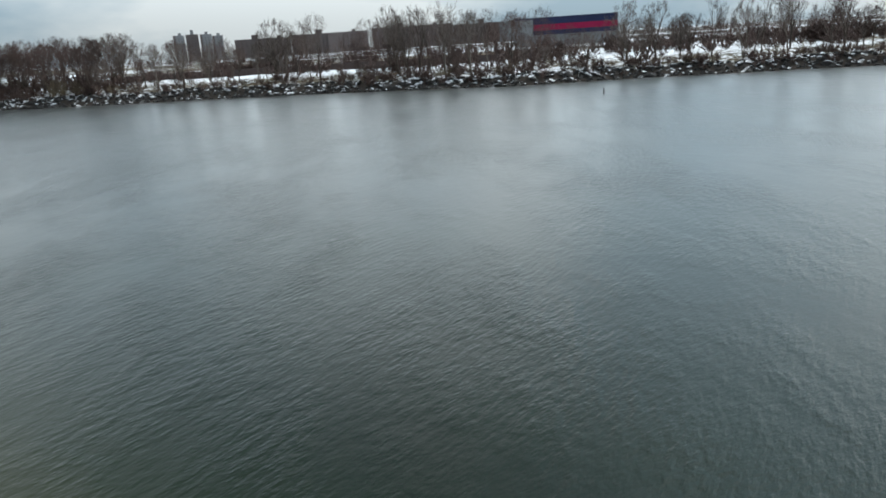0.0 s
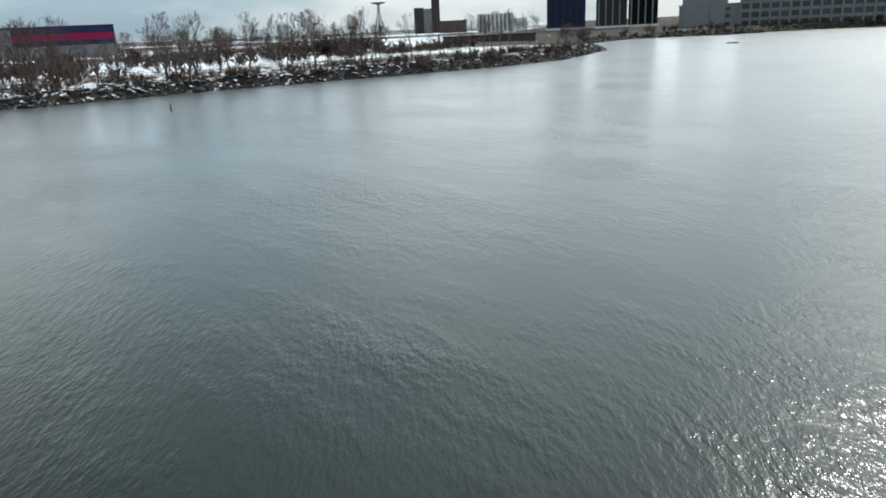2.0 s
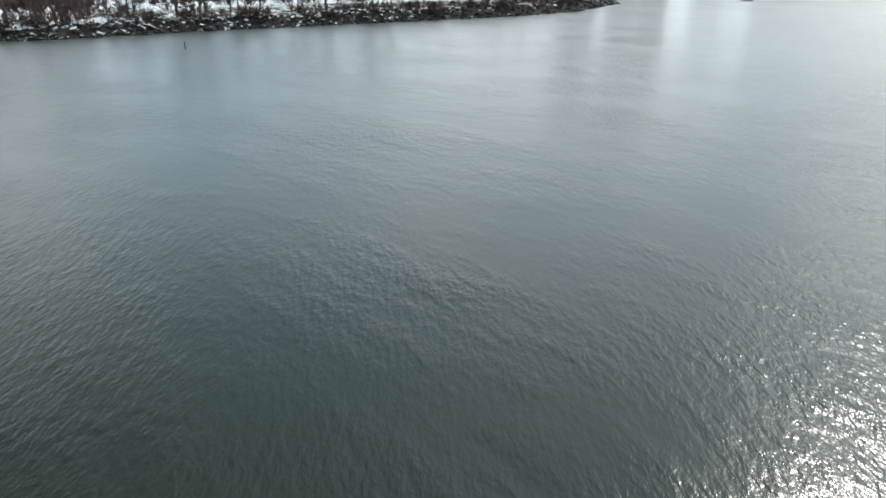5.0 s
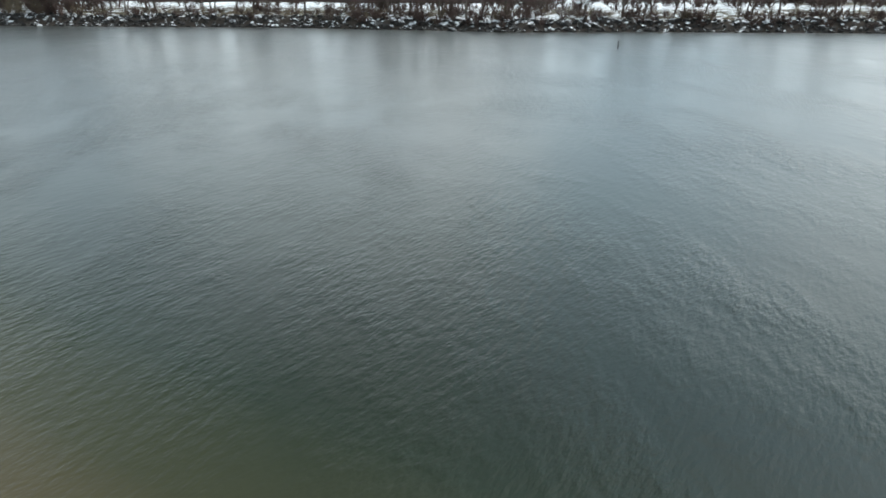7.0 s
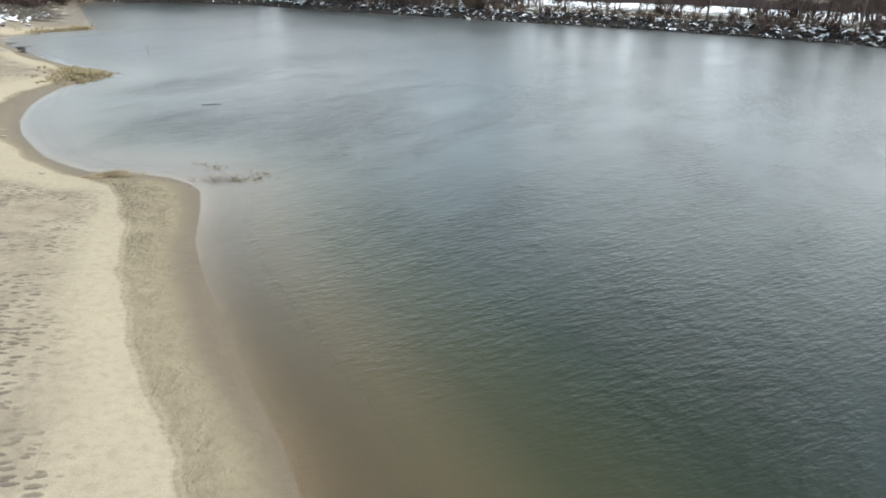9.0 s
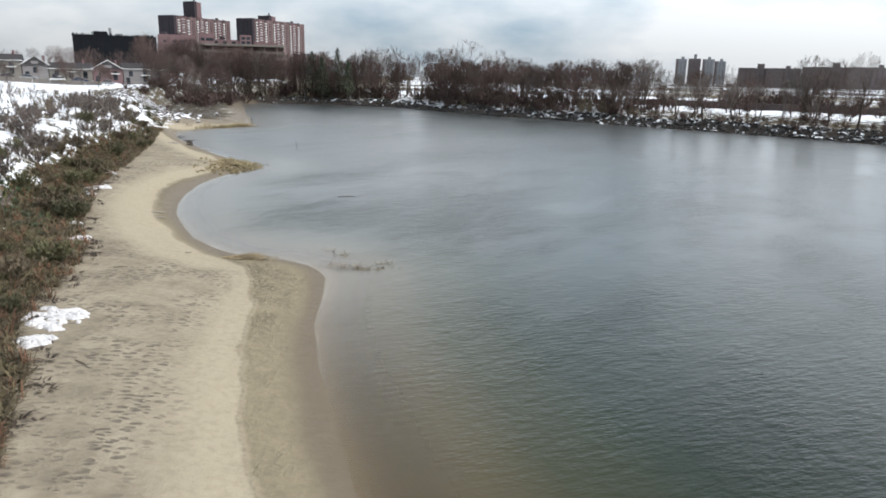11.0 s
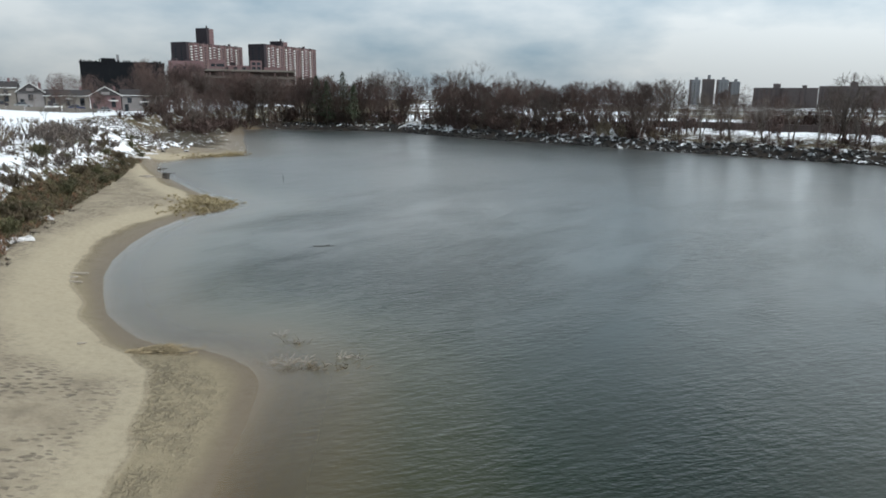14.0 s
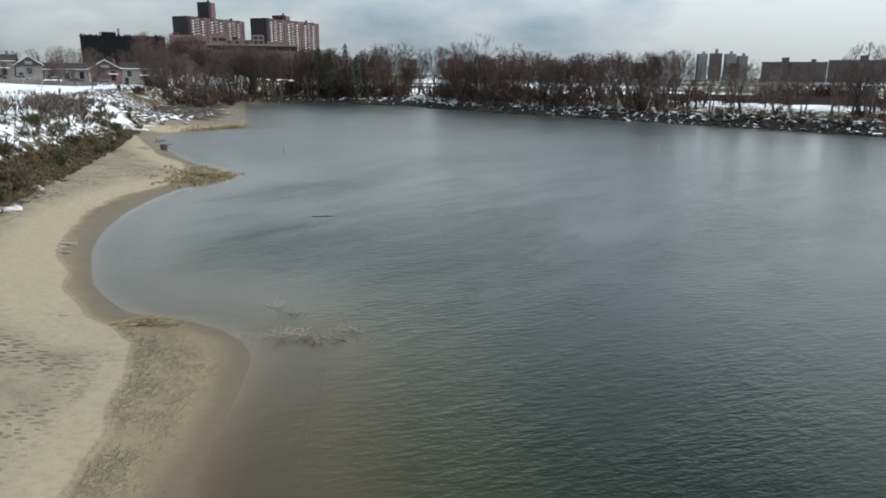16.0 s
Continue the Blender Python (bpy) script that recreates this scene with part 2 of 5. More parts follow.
    k = calc_node(n, l, "MULTIPLY", calc_node(n, l, "SUBTRACT", calc_node(n, l, "ADD", snow, calc_node(n, l, "MULTIPLY", calc_node(n, l, "SUBTRACT", sn, 0.5), 1.7)), 0.5), 9.0, True)
    white = mix_node(n, l, mid, (0.74, 0.77, 0.82), (0.86, 0.87, 0.88))
    col = mix_node(n, l, k, col, white)
    p.inputs["Specular IOR Level"].default_value = 0.12
    l.new(col, p.inputs["Base Color"])
    l.new(calc_node(n, l, "SUBTRACT", 0.95, calc_node(n, l, "MULTIPLY", calc_node(n, l, "MULTIPLY", wet, sand), 0.5)), p.inputs["Roughness"])
    pits = calc_node(n, l, "ADD", walked, calc_node(n, l, "MULTIPLY", pecked, 1.5))
    soft = calc_node(n, l, "MULTIPLY", calc_node(n, l, "MULTIPLY", noise_node(n, l, 3.2, 4.0, 0.65), calc_node(n, l, "ADD", calc_node(n, l, "MULTIPLY", area, 0.7), 0.3)), calc_node(n, l, "MAXIMUM", upper, calc_node(n, l, "MULTIPLY", lower, 0.7)))
    ledge = calc_node(n, l, "MULTIPLY", lower, 0.5)
    h = calc_node(n, l, "SUBTRACT", calc_node(n, l, "ADD", calc_node(n, l, "MULTIPLY", grain, 0.3), calc_node(n, l, "MULTIPLY", soft, 0.9)), calc_node(n, l, "ADD", calc_node(n, l, "MULTIPLY", pits, 0.5), ledge))
    h = calc_node(n, l, "ADD", calc_node(n, l, "MULTIPLY", h, sand), calc_node(n, l, "MULTIPLY", mid, calc_node(n, l, "SUBTRACT", 1.2, sand)))
    l.new(bump_node(n, l, h, 0.85, 0.10), p.inputs["Normal"])
    return m


def water_material():
    m, n, l, p = nodes_of("river_water")
    n.remove(p)
    out = n["Material Output"]
    depth = attr_node(n, "depth")
    murk = calc_node(n, l, "SUBTRACT", 1.0, calc_node(n, l, "POWER", 2.718, calc_node(n, l, "MULTIPLY", depth, -9.0)), True)
    tint = noise_node(n, l, 0.05, 3.0)
    diff = n.new("ShaderNodeBsdfDiffuse")
    deep = ramp_node(n, l, tint, ((0.35, (0.0027, 0.009, 0.0048)), (0.65, (0.0046, 0.013, 0.0066))))
    # stirred-up sand in the shallows
    beds = ramp_node(n, l, calc_node(n, l, "MULTIPLY", depth, 0.4), ((0.0, (0.095, 0.072, 0.043)), (0.10, (0.078, 0.064, 0.034)), (0.2, (0.036, 0.038, 0.018)), (0.4, (0.0105, 0.0185, 0.0085)), (0.8, (0.0032, 0.0085, 0.0047))))
    l.new(mix_node(n, l, calc_node(n, l, "SUBTRACT", calc_node(n, l, "MULTIPLY", depth, 0.7), 0.6, True), beds, deep), diff.inputs["Color"])
    clear = n.new("ShaderNodeBsdfTransparent")
    clear.inputs["Color"].default_value = (0.97, 0.93, 0.84, 1)
    body = n.new("ShaderNodeMixShader")
    l.new(murk, body.inputs["Fac"])
    l.new(clear.outputs[0], body.inputs[1])
    l.new(diff.outputs[0], body.inputs[2])
    # wind ripples, crests running across the wind, strong in some patches and faint in the slicks between
    rip = noise_node(n, l, 1.0, 3.0, 0.55, (1.7, 4.4, 1), turn=18)
    fine = noise_node(n, l, 1.0, 2.0, 0.5, (4.2, 9.5, 1), turn=2)
    swell = noise_node(n, l, 1.0, 2.0, 0.5, (0.4, 1.1, 1), turn=26)
    gust = ramp_node(n, l, noise_node(n, l, 1.0, 4.0, 0.6, (0.10, 0.05, 1), turn=-35), ((0.38, (0.22, 0.22, 0.22)), (0.5, (0.62, 0.62, 0.62)), (0.62, (1.15, 1.15, 1.15))))
    flaw = ramp_node(n, l, noise_node(n, l, 1.0, 3.0, 0.6, (0.5, 0.16, 1), turn=-40), ((0.36, (0.7, 0.7, 0.7)), (0.64, (1.15, 1.15, 1.15))))
    gust = calc_node(n, l, "MULTIPLY", gust, flaw)
    calm = calc_node(n, l, "MULTIPLY", calc_node(n, l, "SUBTRACT", depth, 0.01), 1.2, True)
    h = calc_node(n, l, "ADD", calc_node(n, l, "ADD", calc_node(n, l, "MULTIPLY", rip, 1.25), calc_node(n, l, "MULTIPLY", fine, 0.42)), calc_node(n, l, "MULTIPLY", swell, 0.8))
    h = calc_node(n, l, "MULTIPLY", calc_node(n, l, "MULTIPLY", h, gust), calc_node(n, l, "ADD", calc_node(n, l, "MULTIPLY", calm, 0.85), 0.15))
    nrm = bump_node(n, l, h, 0.9, 0.052)
    l.new(nrm, diff.inputs["Normal"])
    # mirror-like facets of the ripples over the blur of the wavelets between them
    lobes = []
    for rough in (0.15, 0.28):
        g = n.new("ShaderNodeBsdfGlossy")
        g.inputs["Roughness"].default_value = rough
        g.inputs["Color"].default_value = (1, 1, 1, 1)
        l.new(nrm, g.inputs["Normal"])
        lobes.append(g)
    gloss = n.new("ShaderNodeMixShader")
    gloss.inputs["Fac"].default_value = 0.32
    l.new(lobes[0].outputs[0], gloss.inputs[1])
    l.new(lobes[1].outputs[0], gloss.inputs[2])
    facing = n.new("ShaderNodeLayerWeight")
    facing.inputs["Blend"].default_value = 0.5
    l.new(nrm, facing.inputs["Normal"])
    fr = calc_node(n, l, "ADD", calc_node(n, l, "MULTIPLY", calc_node(n, l, "POWER", facing.outputs["Facing"], 5.0), 0.98), 0.02, True)
    top = n.new("ShaderNodeMixShader")
    l.new(fr, top.inputs["Fac"])
    l.new(body.outputs[0], top.inputs[1])
    l.new(gloss.outputs[0], top.inputs[2])
    l.new(top.outputs[0], out.inputs["Surface"])
    return m


M_GROUND = ground_material()
M_WATER = water_material()
M_BARK = surface("bare_bark", (0.03, 0.023, 0.019), (0.105, 0.08, 0.064), 2.0, 0.9, 0.4, 20, vary=0.25)
M_BARK_PALE = surface("pale_bark", (0.065, 0.054, 0.046), (0.17, 0.145, 0.122), 2.0, 0.9, 0.4, 20, vary=0.2)
M_TWIG = surface("brown_twigs", (0.045, 0.028, 0.025), (0.108, 0.069, 0.058), 1.0, 0.9, 0.0, 8, vary=0.3)
M_TWIG_GREY = surface("grey_twigs", (0.07, 0.056, 0.049), (0.16, 0.13, 0.112), 1.0, 0.9, 0.0, 8, vary=0.3)
M_NEEDLE = surface("evergreen_needles", (0.018, 0.028, 0.014), (0.055, 0.075, 0.035), 1.5, 0.8, 0.0, 12, vary=0.2)
M_SCRUB = surface("dry_scrub", (0.06, 0.045, 0.028), (0.21, 0.165, 0.105), 1.2, 0.9, 0.0, 15, vary=0.3)
M_SCRUB_GREEN = surface("olive_scrub", (0.045, 0.045, 0.022), (0.15, 0.14, 0.07), 1.2, 0.9, 0.0, 15, vary=0.3)
M_ROCK = surface("riprap_stone", (0.009, 0.008, 0.008), (0.036, 0.032, 0.03), 1.5, 0.85, 0.6, 14, vary=0.3, snow=0.62)
M_GRASS = surface("bank_grass", (0.034, 0.027, 0.014), (0.15, 0.115, 0.06), 0.6, 0.9, 0.0, 6, vary=0.5, island=True)
M_RUSH = surface("rush_stubble", (0.15, 0.115, 0.06), (0.36, 0.29, 0.16), 1.0, 0.9, 0.0, 6, vary=0.3, island=True)
M_RUBBLE = surface("small_riprap", (0.007, 0.006, 0.006), (0.028, 0.025, 0.023), 1.5, 0.85, 0.4, 14, vary=0.3, snow=0.34, island=True)
M_ROCK_BARE = surface("wet_stone", (0.03, 0.028, 0.026), (0.10, 0.09, 0.085), 1.5, 0.6, 0.6, 14, vary=0.3)
M_SNOW = surface("lying_snow", (0.34, 0.32, 0.31), (0.78, 0.77, 0.77), 4.0, 0.7, 0.8, 12)
M_STRAW = surface("dry_straw", (0.12, 0.09, 0.05), (0.36, 0.29, 0.18), 3.0, 0.85, 0.0, 25, vary=0.55, island=True)
M_DRIFT = surface("driftwood", (0.18, 0.15, 0.12), (0.42, 0.37, 0.31), 6.0, 0.85, 0.3, 40)
M_STUMP = surface("rotten_wood", (0.015, 0.013, 0.011), (0.06, 0.05, 0.042), 5.0, 0.8, 0.5, 30)
M_HEAP = surface("snowy_branches", (0.04, 0.03, 0.024), (0.13, 0.10, 0.08), 1.5, 0.85, 0.0, 10, vary=0.3, snow=0.9)
M_RUST = surface("rusty_stalks", (0.075, 0.036, 0.022), (0.24, 0.13, 0.075), 0.5, 0.9, 0.0, 6, vary=0.4, island=True)
M_LITTER_SHADE = surface("bank_litter", (0.022, 0.016, 0.012), (0.085, 0.06, 0.042), 0.6, 0.9, 0.0, 6, vary=0.4, island=True)
M_LEAF = surface("green_leaves", (0.018, 0.04, 0.014), (0.06, 0.105, 0.036), 1.5, 0.6, 0.0, 12, vary=0.35, island=True)
M_OLIVE = surface("olive_grass", (0.04, 0.042, 0.016), (0.15, 0.14, 0.06), 0.5, 0.9, 0.0, 6, vary=0.4, island=True)


# ---- helpers for meshes ----
def mesh_of(name, verts, faces, material, smooth=False):
    me = bpy.data.meshes.new(name)
    me.from_pydata([tuple(v) for v in verts], [], faces)
    me.materials.append(material)
    if smooth:
        me.polygons.foreach_set("use_smooth", [True] * len(me.polygons))
    me.update()
    return me


def thing(name, me=None, label="", category="", group="", kind="", m=None):
    ob = new(name, me)
    if m is not None:
        ob.matrix_world = m
    return tagged(ob, label, category, group, kind)


def part(name, me, parent, label="", m=None):
    ob = new(name, me)
    ob.parent = parent
    if m is not None:
        ob.matrix_basis = m
    return tagged(ob, label)


def tube(V, F, pts, radii, n=3, caps=True):
    """A tapered tube along pts, closed at its ends."""
    base = len(V)
    for i, (q, r) in enumerate(zip(pts, radii)):
        d = (pts[min(i + 1, len(pts) - 1)] - pts[max(i - 1, 0)])
        d = d.normalized() if d.length > 1e-9 else Vector((0, 0, 1))
        a = d.cross(Vector((1, 0, 0)) if abs(d.x) < 0.8 else Vector((0, 1, 0))).normalized()
        b = d.cross(a)
        for k in range(n):
            w = 2 * math.pi * k / n
            V.append(q + (a * math.cos(w) + b * math.sin(w)) * r)
    for i in range(len(pts) - 1):
        for k in range(n):
            F.append((base + i * n + k, base + i * n + (k + 1) % n, base + (i + 1) * n + (k + 1) % n, base + (i + 1) * n + k))
    if caps:
        F.append(tuple(base + (len(pts) - 1) * n + k for k in range(n)))
        F.append(tuple(base + k for k in reversed(range(n))))


def box(V, F, lo, hi):
    b = len(V)
    for z in (lo[2], hi[2]):
        V += [Vector((lo[0], lo[1], z)), Vector((hi[0], lo[1], z)), Vector((hi[0], hi[1], z)), Vector((lo[0], hi[1], z))]
    F += [(b + 3, b + 2, b + 1, b), (b + 4, b + 5, b + 6, b + 7), (b, b + 1, b + 5, b + 4), (b + 1, b + 2, b + 6, b + 5), (b + 2, b + 3, b + 7, b + 6), (b + 3, b, b + 4, b + 7)]


def smooth01(x):
    x = np.clip(x, 0, 1)
    return x * x * (3 - 2 * x)


# ---- the plan: shorelines and banks ----
NEAR = [(5, -420), (4, -60), (3, -30), (1.2, -10), (-0.6, 0), (-2.1, 6.8), (-2.8, 9.2), (-3.7, 12.6), (-4.6, 16.0), (-5.3, 19.7), (-5.5, 23.7), (-5.8, 26.2),
        (-6.4, 27.5), (-7.3, 28.5), (-8.6, 29.4), (-10.3, 29.8), (-11.7, 30.6), (-13.1, 32.1), (-14.5, 33.9), (-16.0, 36.8), (-17.6, 40.2), (-18.9, 44.2), (-19.8, 48.8), (-20.2, 53.4),
        (-20.0, 58.2), (-19.0, 61.9), (-17.9, 64.8), (-18.7, 67.4), (-22.4, 71.6), (-25.5, 76.0), (-30.0, 83.5), (-36.0, 94), (-40.0, 104), (-37.3, 112.5), (-31.8, 119.2), (-33.4, 126),
        (-37, 140), (-42.4, 158), (-50, 187), (-57, 210)]
FAR = [(-51.5, 214.2), (-29.4, 209.7), (-12.1, 204.0), (4.0, 179.3), (16.7, 163.8), (27.4, 153.7), (36.9, 142.5), (44.7, 133.5), (52.7, 125.4), (59.3, 117.5), (65.5, 111.1), (71.2, 101.3), (79.0, 90.2), (86.6, 76.4), (94.5, 69.9), (101.3, 64.7), (106.9, 59.0), (116.5, 48.8), (127.1, 36.6), (134.3, 29.3), (145.3, 18.8), (160.1, 9.1), (200.5, 0.0)]
BACK = [(207, 1), (208, 8), (216, 13), (230, 15), (246, 13), (259, 5), (287, -5), (296, -22), (297, -46), (314, -70), (332, -109), (350, -200), (300, -420)]
TOE = [(-8, -40), (-8.4, -10), (-9.4, 2), (-10.5, 8.0), (-12.4, 12.8), (-14.6, 16.2), (-15.6, 20.2), (-16.8, 25.5), (-18.5, 29.5), (-20.2, 32.4), (-22.9, 39.7), (-25.3, 46.4), (-27.8, 56), (-29.9, 65), (-32.5, 75),
       (-36.8, 89), (-41, 103), (-46, 119), (-50, 131), (-56, 141), (-64, 166), (-67, 225), (-70, 400)]
SCARP = [(2, -40), (-1.6, -8), (-3.4, 2.5), (-4.1, 5.2), (-4.7, 7.2), (-5.3, 9.2), (-6.0, 11.8), (-6.7, 14.6), (-7.2, 16.8), (-7.9, 19.8), (-8.6, 22.6), (-9.1, 24.5), (-9.7, 26.8), (-11.4, 28.7), (-13.4, 30.4), (-15.9, 34.3), (-18.2, 38.4),
         (-20.3, 43.0), (-22.0, 48.8), (-22.2, 54.8), (-21.4, 60.5), (-21.5, 66), (-25, 73), (-29, 78), (-33, 85), (-39, 95), (-43, 104)]
WATER_EDGE = np.array(NEAR + FAR + BACK, float)
DUNE = np.array(TOE + [(-2600, 2600), (-2600, -2600), (-3, -2600)], float)


def line_distance(P, line):
    best = np.full(len(P), 1e9)
    for a, b in zip(line[:-1], line[1:]):
        a, b = np.array(a, float), np.array(b, float)
        ab = b - a
        t = np.clip(((P - a) @ ab) / max(ab @ ab, 1e-9), 0, 1)
        q = P - a - t[:, None] * ab
        best = np.minimum(best, np.hypot(q[:, 0], q[:, 1]))
    return best


def inside(P, poly):
    r = np.zeros(len(P), bool)
    for (x0, y0), (x1, y1) in zip(poly, np.roll(poly, -1, 0)):
        if y0 != y1:
            r ^= ((y0 > P[:, 1]) != (y1 > P[:, 1])) & (P[:, 0] < (x1 - x0) * (P[:, 1] - y0) / (y1 - y0) + x0)
    return r


def waves(P, seed, scale):
    """Smooth unevenness between about -1 and 1."""
    r = np.random.RandomState(seed)
    s = np.zeros(len(P))
    for i in range(7):
        a, k = r.uniform(0, 6.28), r.uniform(0.6, 2.2) / scale
        s += np.sin((P[:, 0] * np.cos(a) + P[:, 1] * np.sin(a)) * k + r.uniform(0, 6.28) + 0.8 * np.sin((P[:, 0] * np.sin(a) - P[:, 1] * np.cos(a)) * k * 0.7))
    return s / 4.0


def terrain(P):
    """Height and cover of the land at points P: z, sand, wet, snow, grass, way from the shore."""
    P = np.asarray(P, float)
    dn, df = line_distance(P, NEAR), line_distance(P, FAR + BACK)
    wet_side = inside(P, WATER_EDGE)
    dune = inside(P, DUNE)
    s = line_distance(P, TOE)
    d = np.minimum(dn, df)
    bar = 0.03 * np.exp(-(((P[:, 0] + 4.4) / 3.4) ** 2 + ((P[:, 1] - 28.0) / 2.8) ** 2))
    bed = -np.minimum(2.8, np.minimum(0.07 * dn + 0.007 * dn ** 2, 0.45 * df))
    bed = np.where(dn > 0.6, np.minimum(bed + bar * smooth01(dn / 2), -0.04), bed)
    near_land = (~wet_side) & (~dune) & (dn < df)
    frac = dn / np.maximum(dn + s, 1e-3)
    beach = 0.95 * (0.6 * frac + 0.4 * smooth01(frac * 1.25)) + 0.05 * waves(P, 3, 1.6) * smooth01(frac * 3) + 0.02 * waves(P, 4, 0.5) * smooth01(frac * 4)
    rough = waves(P, 5, 2.2) * 0.28 + waves(P, 6, 0.8) * 0.12
    hill = 0.95 + 3.3 * smooth01(s / 7.5 + 0.04 * waves(P, 8, 3)) + 0.7 * smooth01((s - 6) / 22) + 2.9 * smooth01((s - 18) / 70) + rough * smooth01(s / 2.0) * np.where(s < 28, 1.0, 0.45) + 1.3 * np.exp(-(((P[:, 0] + 51) / 5) ** 2 + ((P[:, 1] - 120) / 9) ** 2))
    low = 1.6 * smooth01(df / 4.0) + 0.75 * smooth01((df - 3.5) / 16) + (waves(P, 9, 3.0) * 0.22 + waves(P, 10, 9.0) * 0.15) * smooth01(df / 3)
    mixed = smooth01(0.5 + (df - dn) / 14.0)
    flat = low * (1 - mixed) + beach * mixed
    z = np.where(wet_side, bed, np.where(dune, hill, flat))
    sand = np.where(wet_side, smooth01((14 - dn) / 6), np.where(near_land, 1.0, 0.0))
    sand = np.where(dune, smooth01((1.1 - s) / 1.1 + 0.4 * waves(P, 11, 1.0)), sand)
    sand = np.where(~wet_side & ~dune & (P[:, 1] > 128) & (dn < 60), smooth01((7.5 + 2 * waves(P, 15, 4) - dn) / 4) * mixed, sand)
    wet = np.where(wet_side, 1.0, np.maximum(smooth01((1.25 + 0.3 * waves(P, 12, 2.5) - dn) / 0.9), smooth01((P[:, 1] - 112) / 22)))
    snow = np.where(dune, np.where(s < 26, 0.12 + 0.53 * smooth01((s - 1.4) / 3.4), 0.62), 0.0)
    snow = np.where(dune & (s > 22), np.maximum(snow, 0.62 + 0.5 * smooth01((s - 22) / 14)), snow)
    snow = np.where(~wet_side & ~dune & ~near_land, np.where(df < 2.8, 0.3, 0.5 + 0.12 * waves(P, 13, 14) + 0.12 * smooth01((df - 14) / 16) - 0.12 * smooth01((df - 60) / 60) + 0.25 * waves(P, 14, 45) * smooth01((df - 25) / 30)), snow)
    snow = np.where((P[:, 0] > 204) & (P[:, 1] < 60), np.minimum(snow, 0.3), snow)
    snow = np.where(~wet_side & ~dune & (P[:, 1] > 128) & (P[:, 0] < -30), 0.34, snow)
    snow = np.where(dune & (P[:, 1] > 80), np.maximum(snow, 0.34 + 0.5 * smooth01((s - 0.5) / 3.5)), snow)
    snow = np.where(dune & (P[:, 1] > 140) & (s < 14), 0.42, snow)
    grass = np.where(dune, 1.0, np.where(near_land, 0.0, smooth01((df - 2.5) / 5)))
    grass = np.where(near_land & (P[:, 1] > 128), 0.35, grass)
    grass = np.where((P[:, 0] > 204) & ~wet_side, 0.15, grass)
    # how far below the scarp, negative above it
    ds = line_distance(P, SCARP)
    below = inside(P, np.array(SCARP + [(-20, 104), (60, 104), (60, -40)], float))
    wet = np.where(below & (P[:, 1] < 104), np.maximum(wet, 0.85 * smooth01(ds / 0.9) * smooth01((P[:, 1] - 27.5) / 3.5)), wet)
    return z, sand, wet, snow, grass, np.where(wet_side, 0.0, np.minimum(dn, 30)), np.where(below, ds, -ds)


def steps(*runs):
    out = []
    for a, b, n in runs:
        out += list(np.linspace(a, b, n, endpoint=False))
    return np.array(out + [runs[-1][1]])


def sheet(name, xs, ys, height, attrs, material):
    X, Y = np.meshgrid(xs, ys)
    nx, ny = len(xs), len(ys)
    V = np.column_stack([X.ravel(), Y.ravel(), height])
    i = (np.arange(ny - 1)[:, None] * nx + np.arange(nx - 1)).ravel()
    Fq = np.column_stack([i, i + 1, i + nx + 1, i + nx])
    me = bpy.data.meshes.new(name)
    me.from_pydata(V.tolist(), [], Fq.tolist())
    for k, v in attrs.items():
        me.attributes.new(k, "FLOAT", "POINT").data.foreach_set("value", np.asarray(v, np.float32))
    me.polygons.foreach_set("use_smooth", np.ones(len(Fq), bool))
    me.materials.append(material)
    me.update()
    return me


gx = steps((-2600, -300, 8), (-300, -100, 14), (-100, -60, 16), (-60, -8, 120), (-8, 6, 70), (6, 10, 8), (10, 135, 104), (135, 210, 40), (210, 360, 30), (360, 700, 10), (700, 2600, 8))
gy = steps((-2600, -300, 6), (-300, -40, 14), (-40, -4, 18), (-4, 34, 190), (34, 60, 70), (60, 140, 110), (140, 225, 70), (225, 320, 24), (320, 700, 12), (700, 2600, 8))
GX, GY = np.meshgrid(gx, gy)
gz, g_sand, g_wet, g_snow, g_grass, g_shore, g_strip = terrain(np.column_stack([GX.ravel(), GY.ravel()]))
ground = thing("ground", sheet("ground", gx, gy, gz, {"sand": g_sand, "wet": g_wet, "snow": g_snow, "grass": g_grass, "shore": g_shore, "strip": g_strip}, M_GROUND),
               "sandy beach, brushy bank and snow-covered flat land round the water", "ground", kind="structure")

wx = steps((-75, -45, 15), (-45, 10, 110), (10, 60, 25), (60, 420, 40))
wy = steps((-420, -20, 20), (-20, 40, 120), (40, 140, 80), (140, 235, 30))
WX, WY = np.meshgrid(wx, wy)
WP = np.column_stack([WX.ravel(), WY.ravel()])
water = thing("water", sheet("water", wx, wy, np.zeros(len(WP)), {"depth": np.clip(-terrain(WP)[0], 0, 3)}, M_WATER),
              "grey-green river water with small wind ripples", "water", kind="structure")


def height_at(x, y):
    return float(terrain([(x, y)])[0][0])


def heights(P):
    return terrain(P)[0]


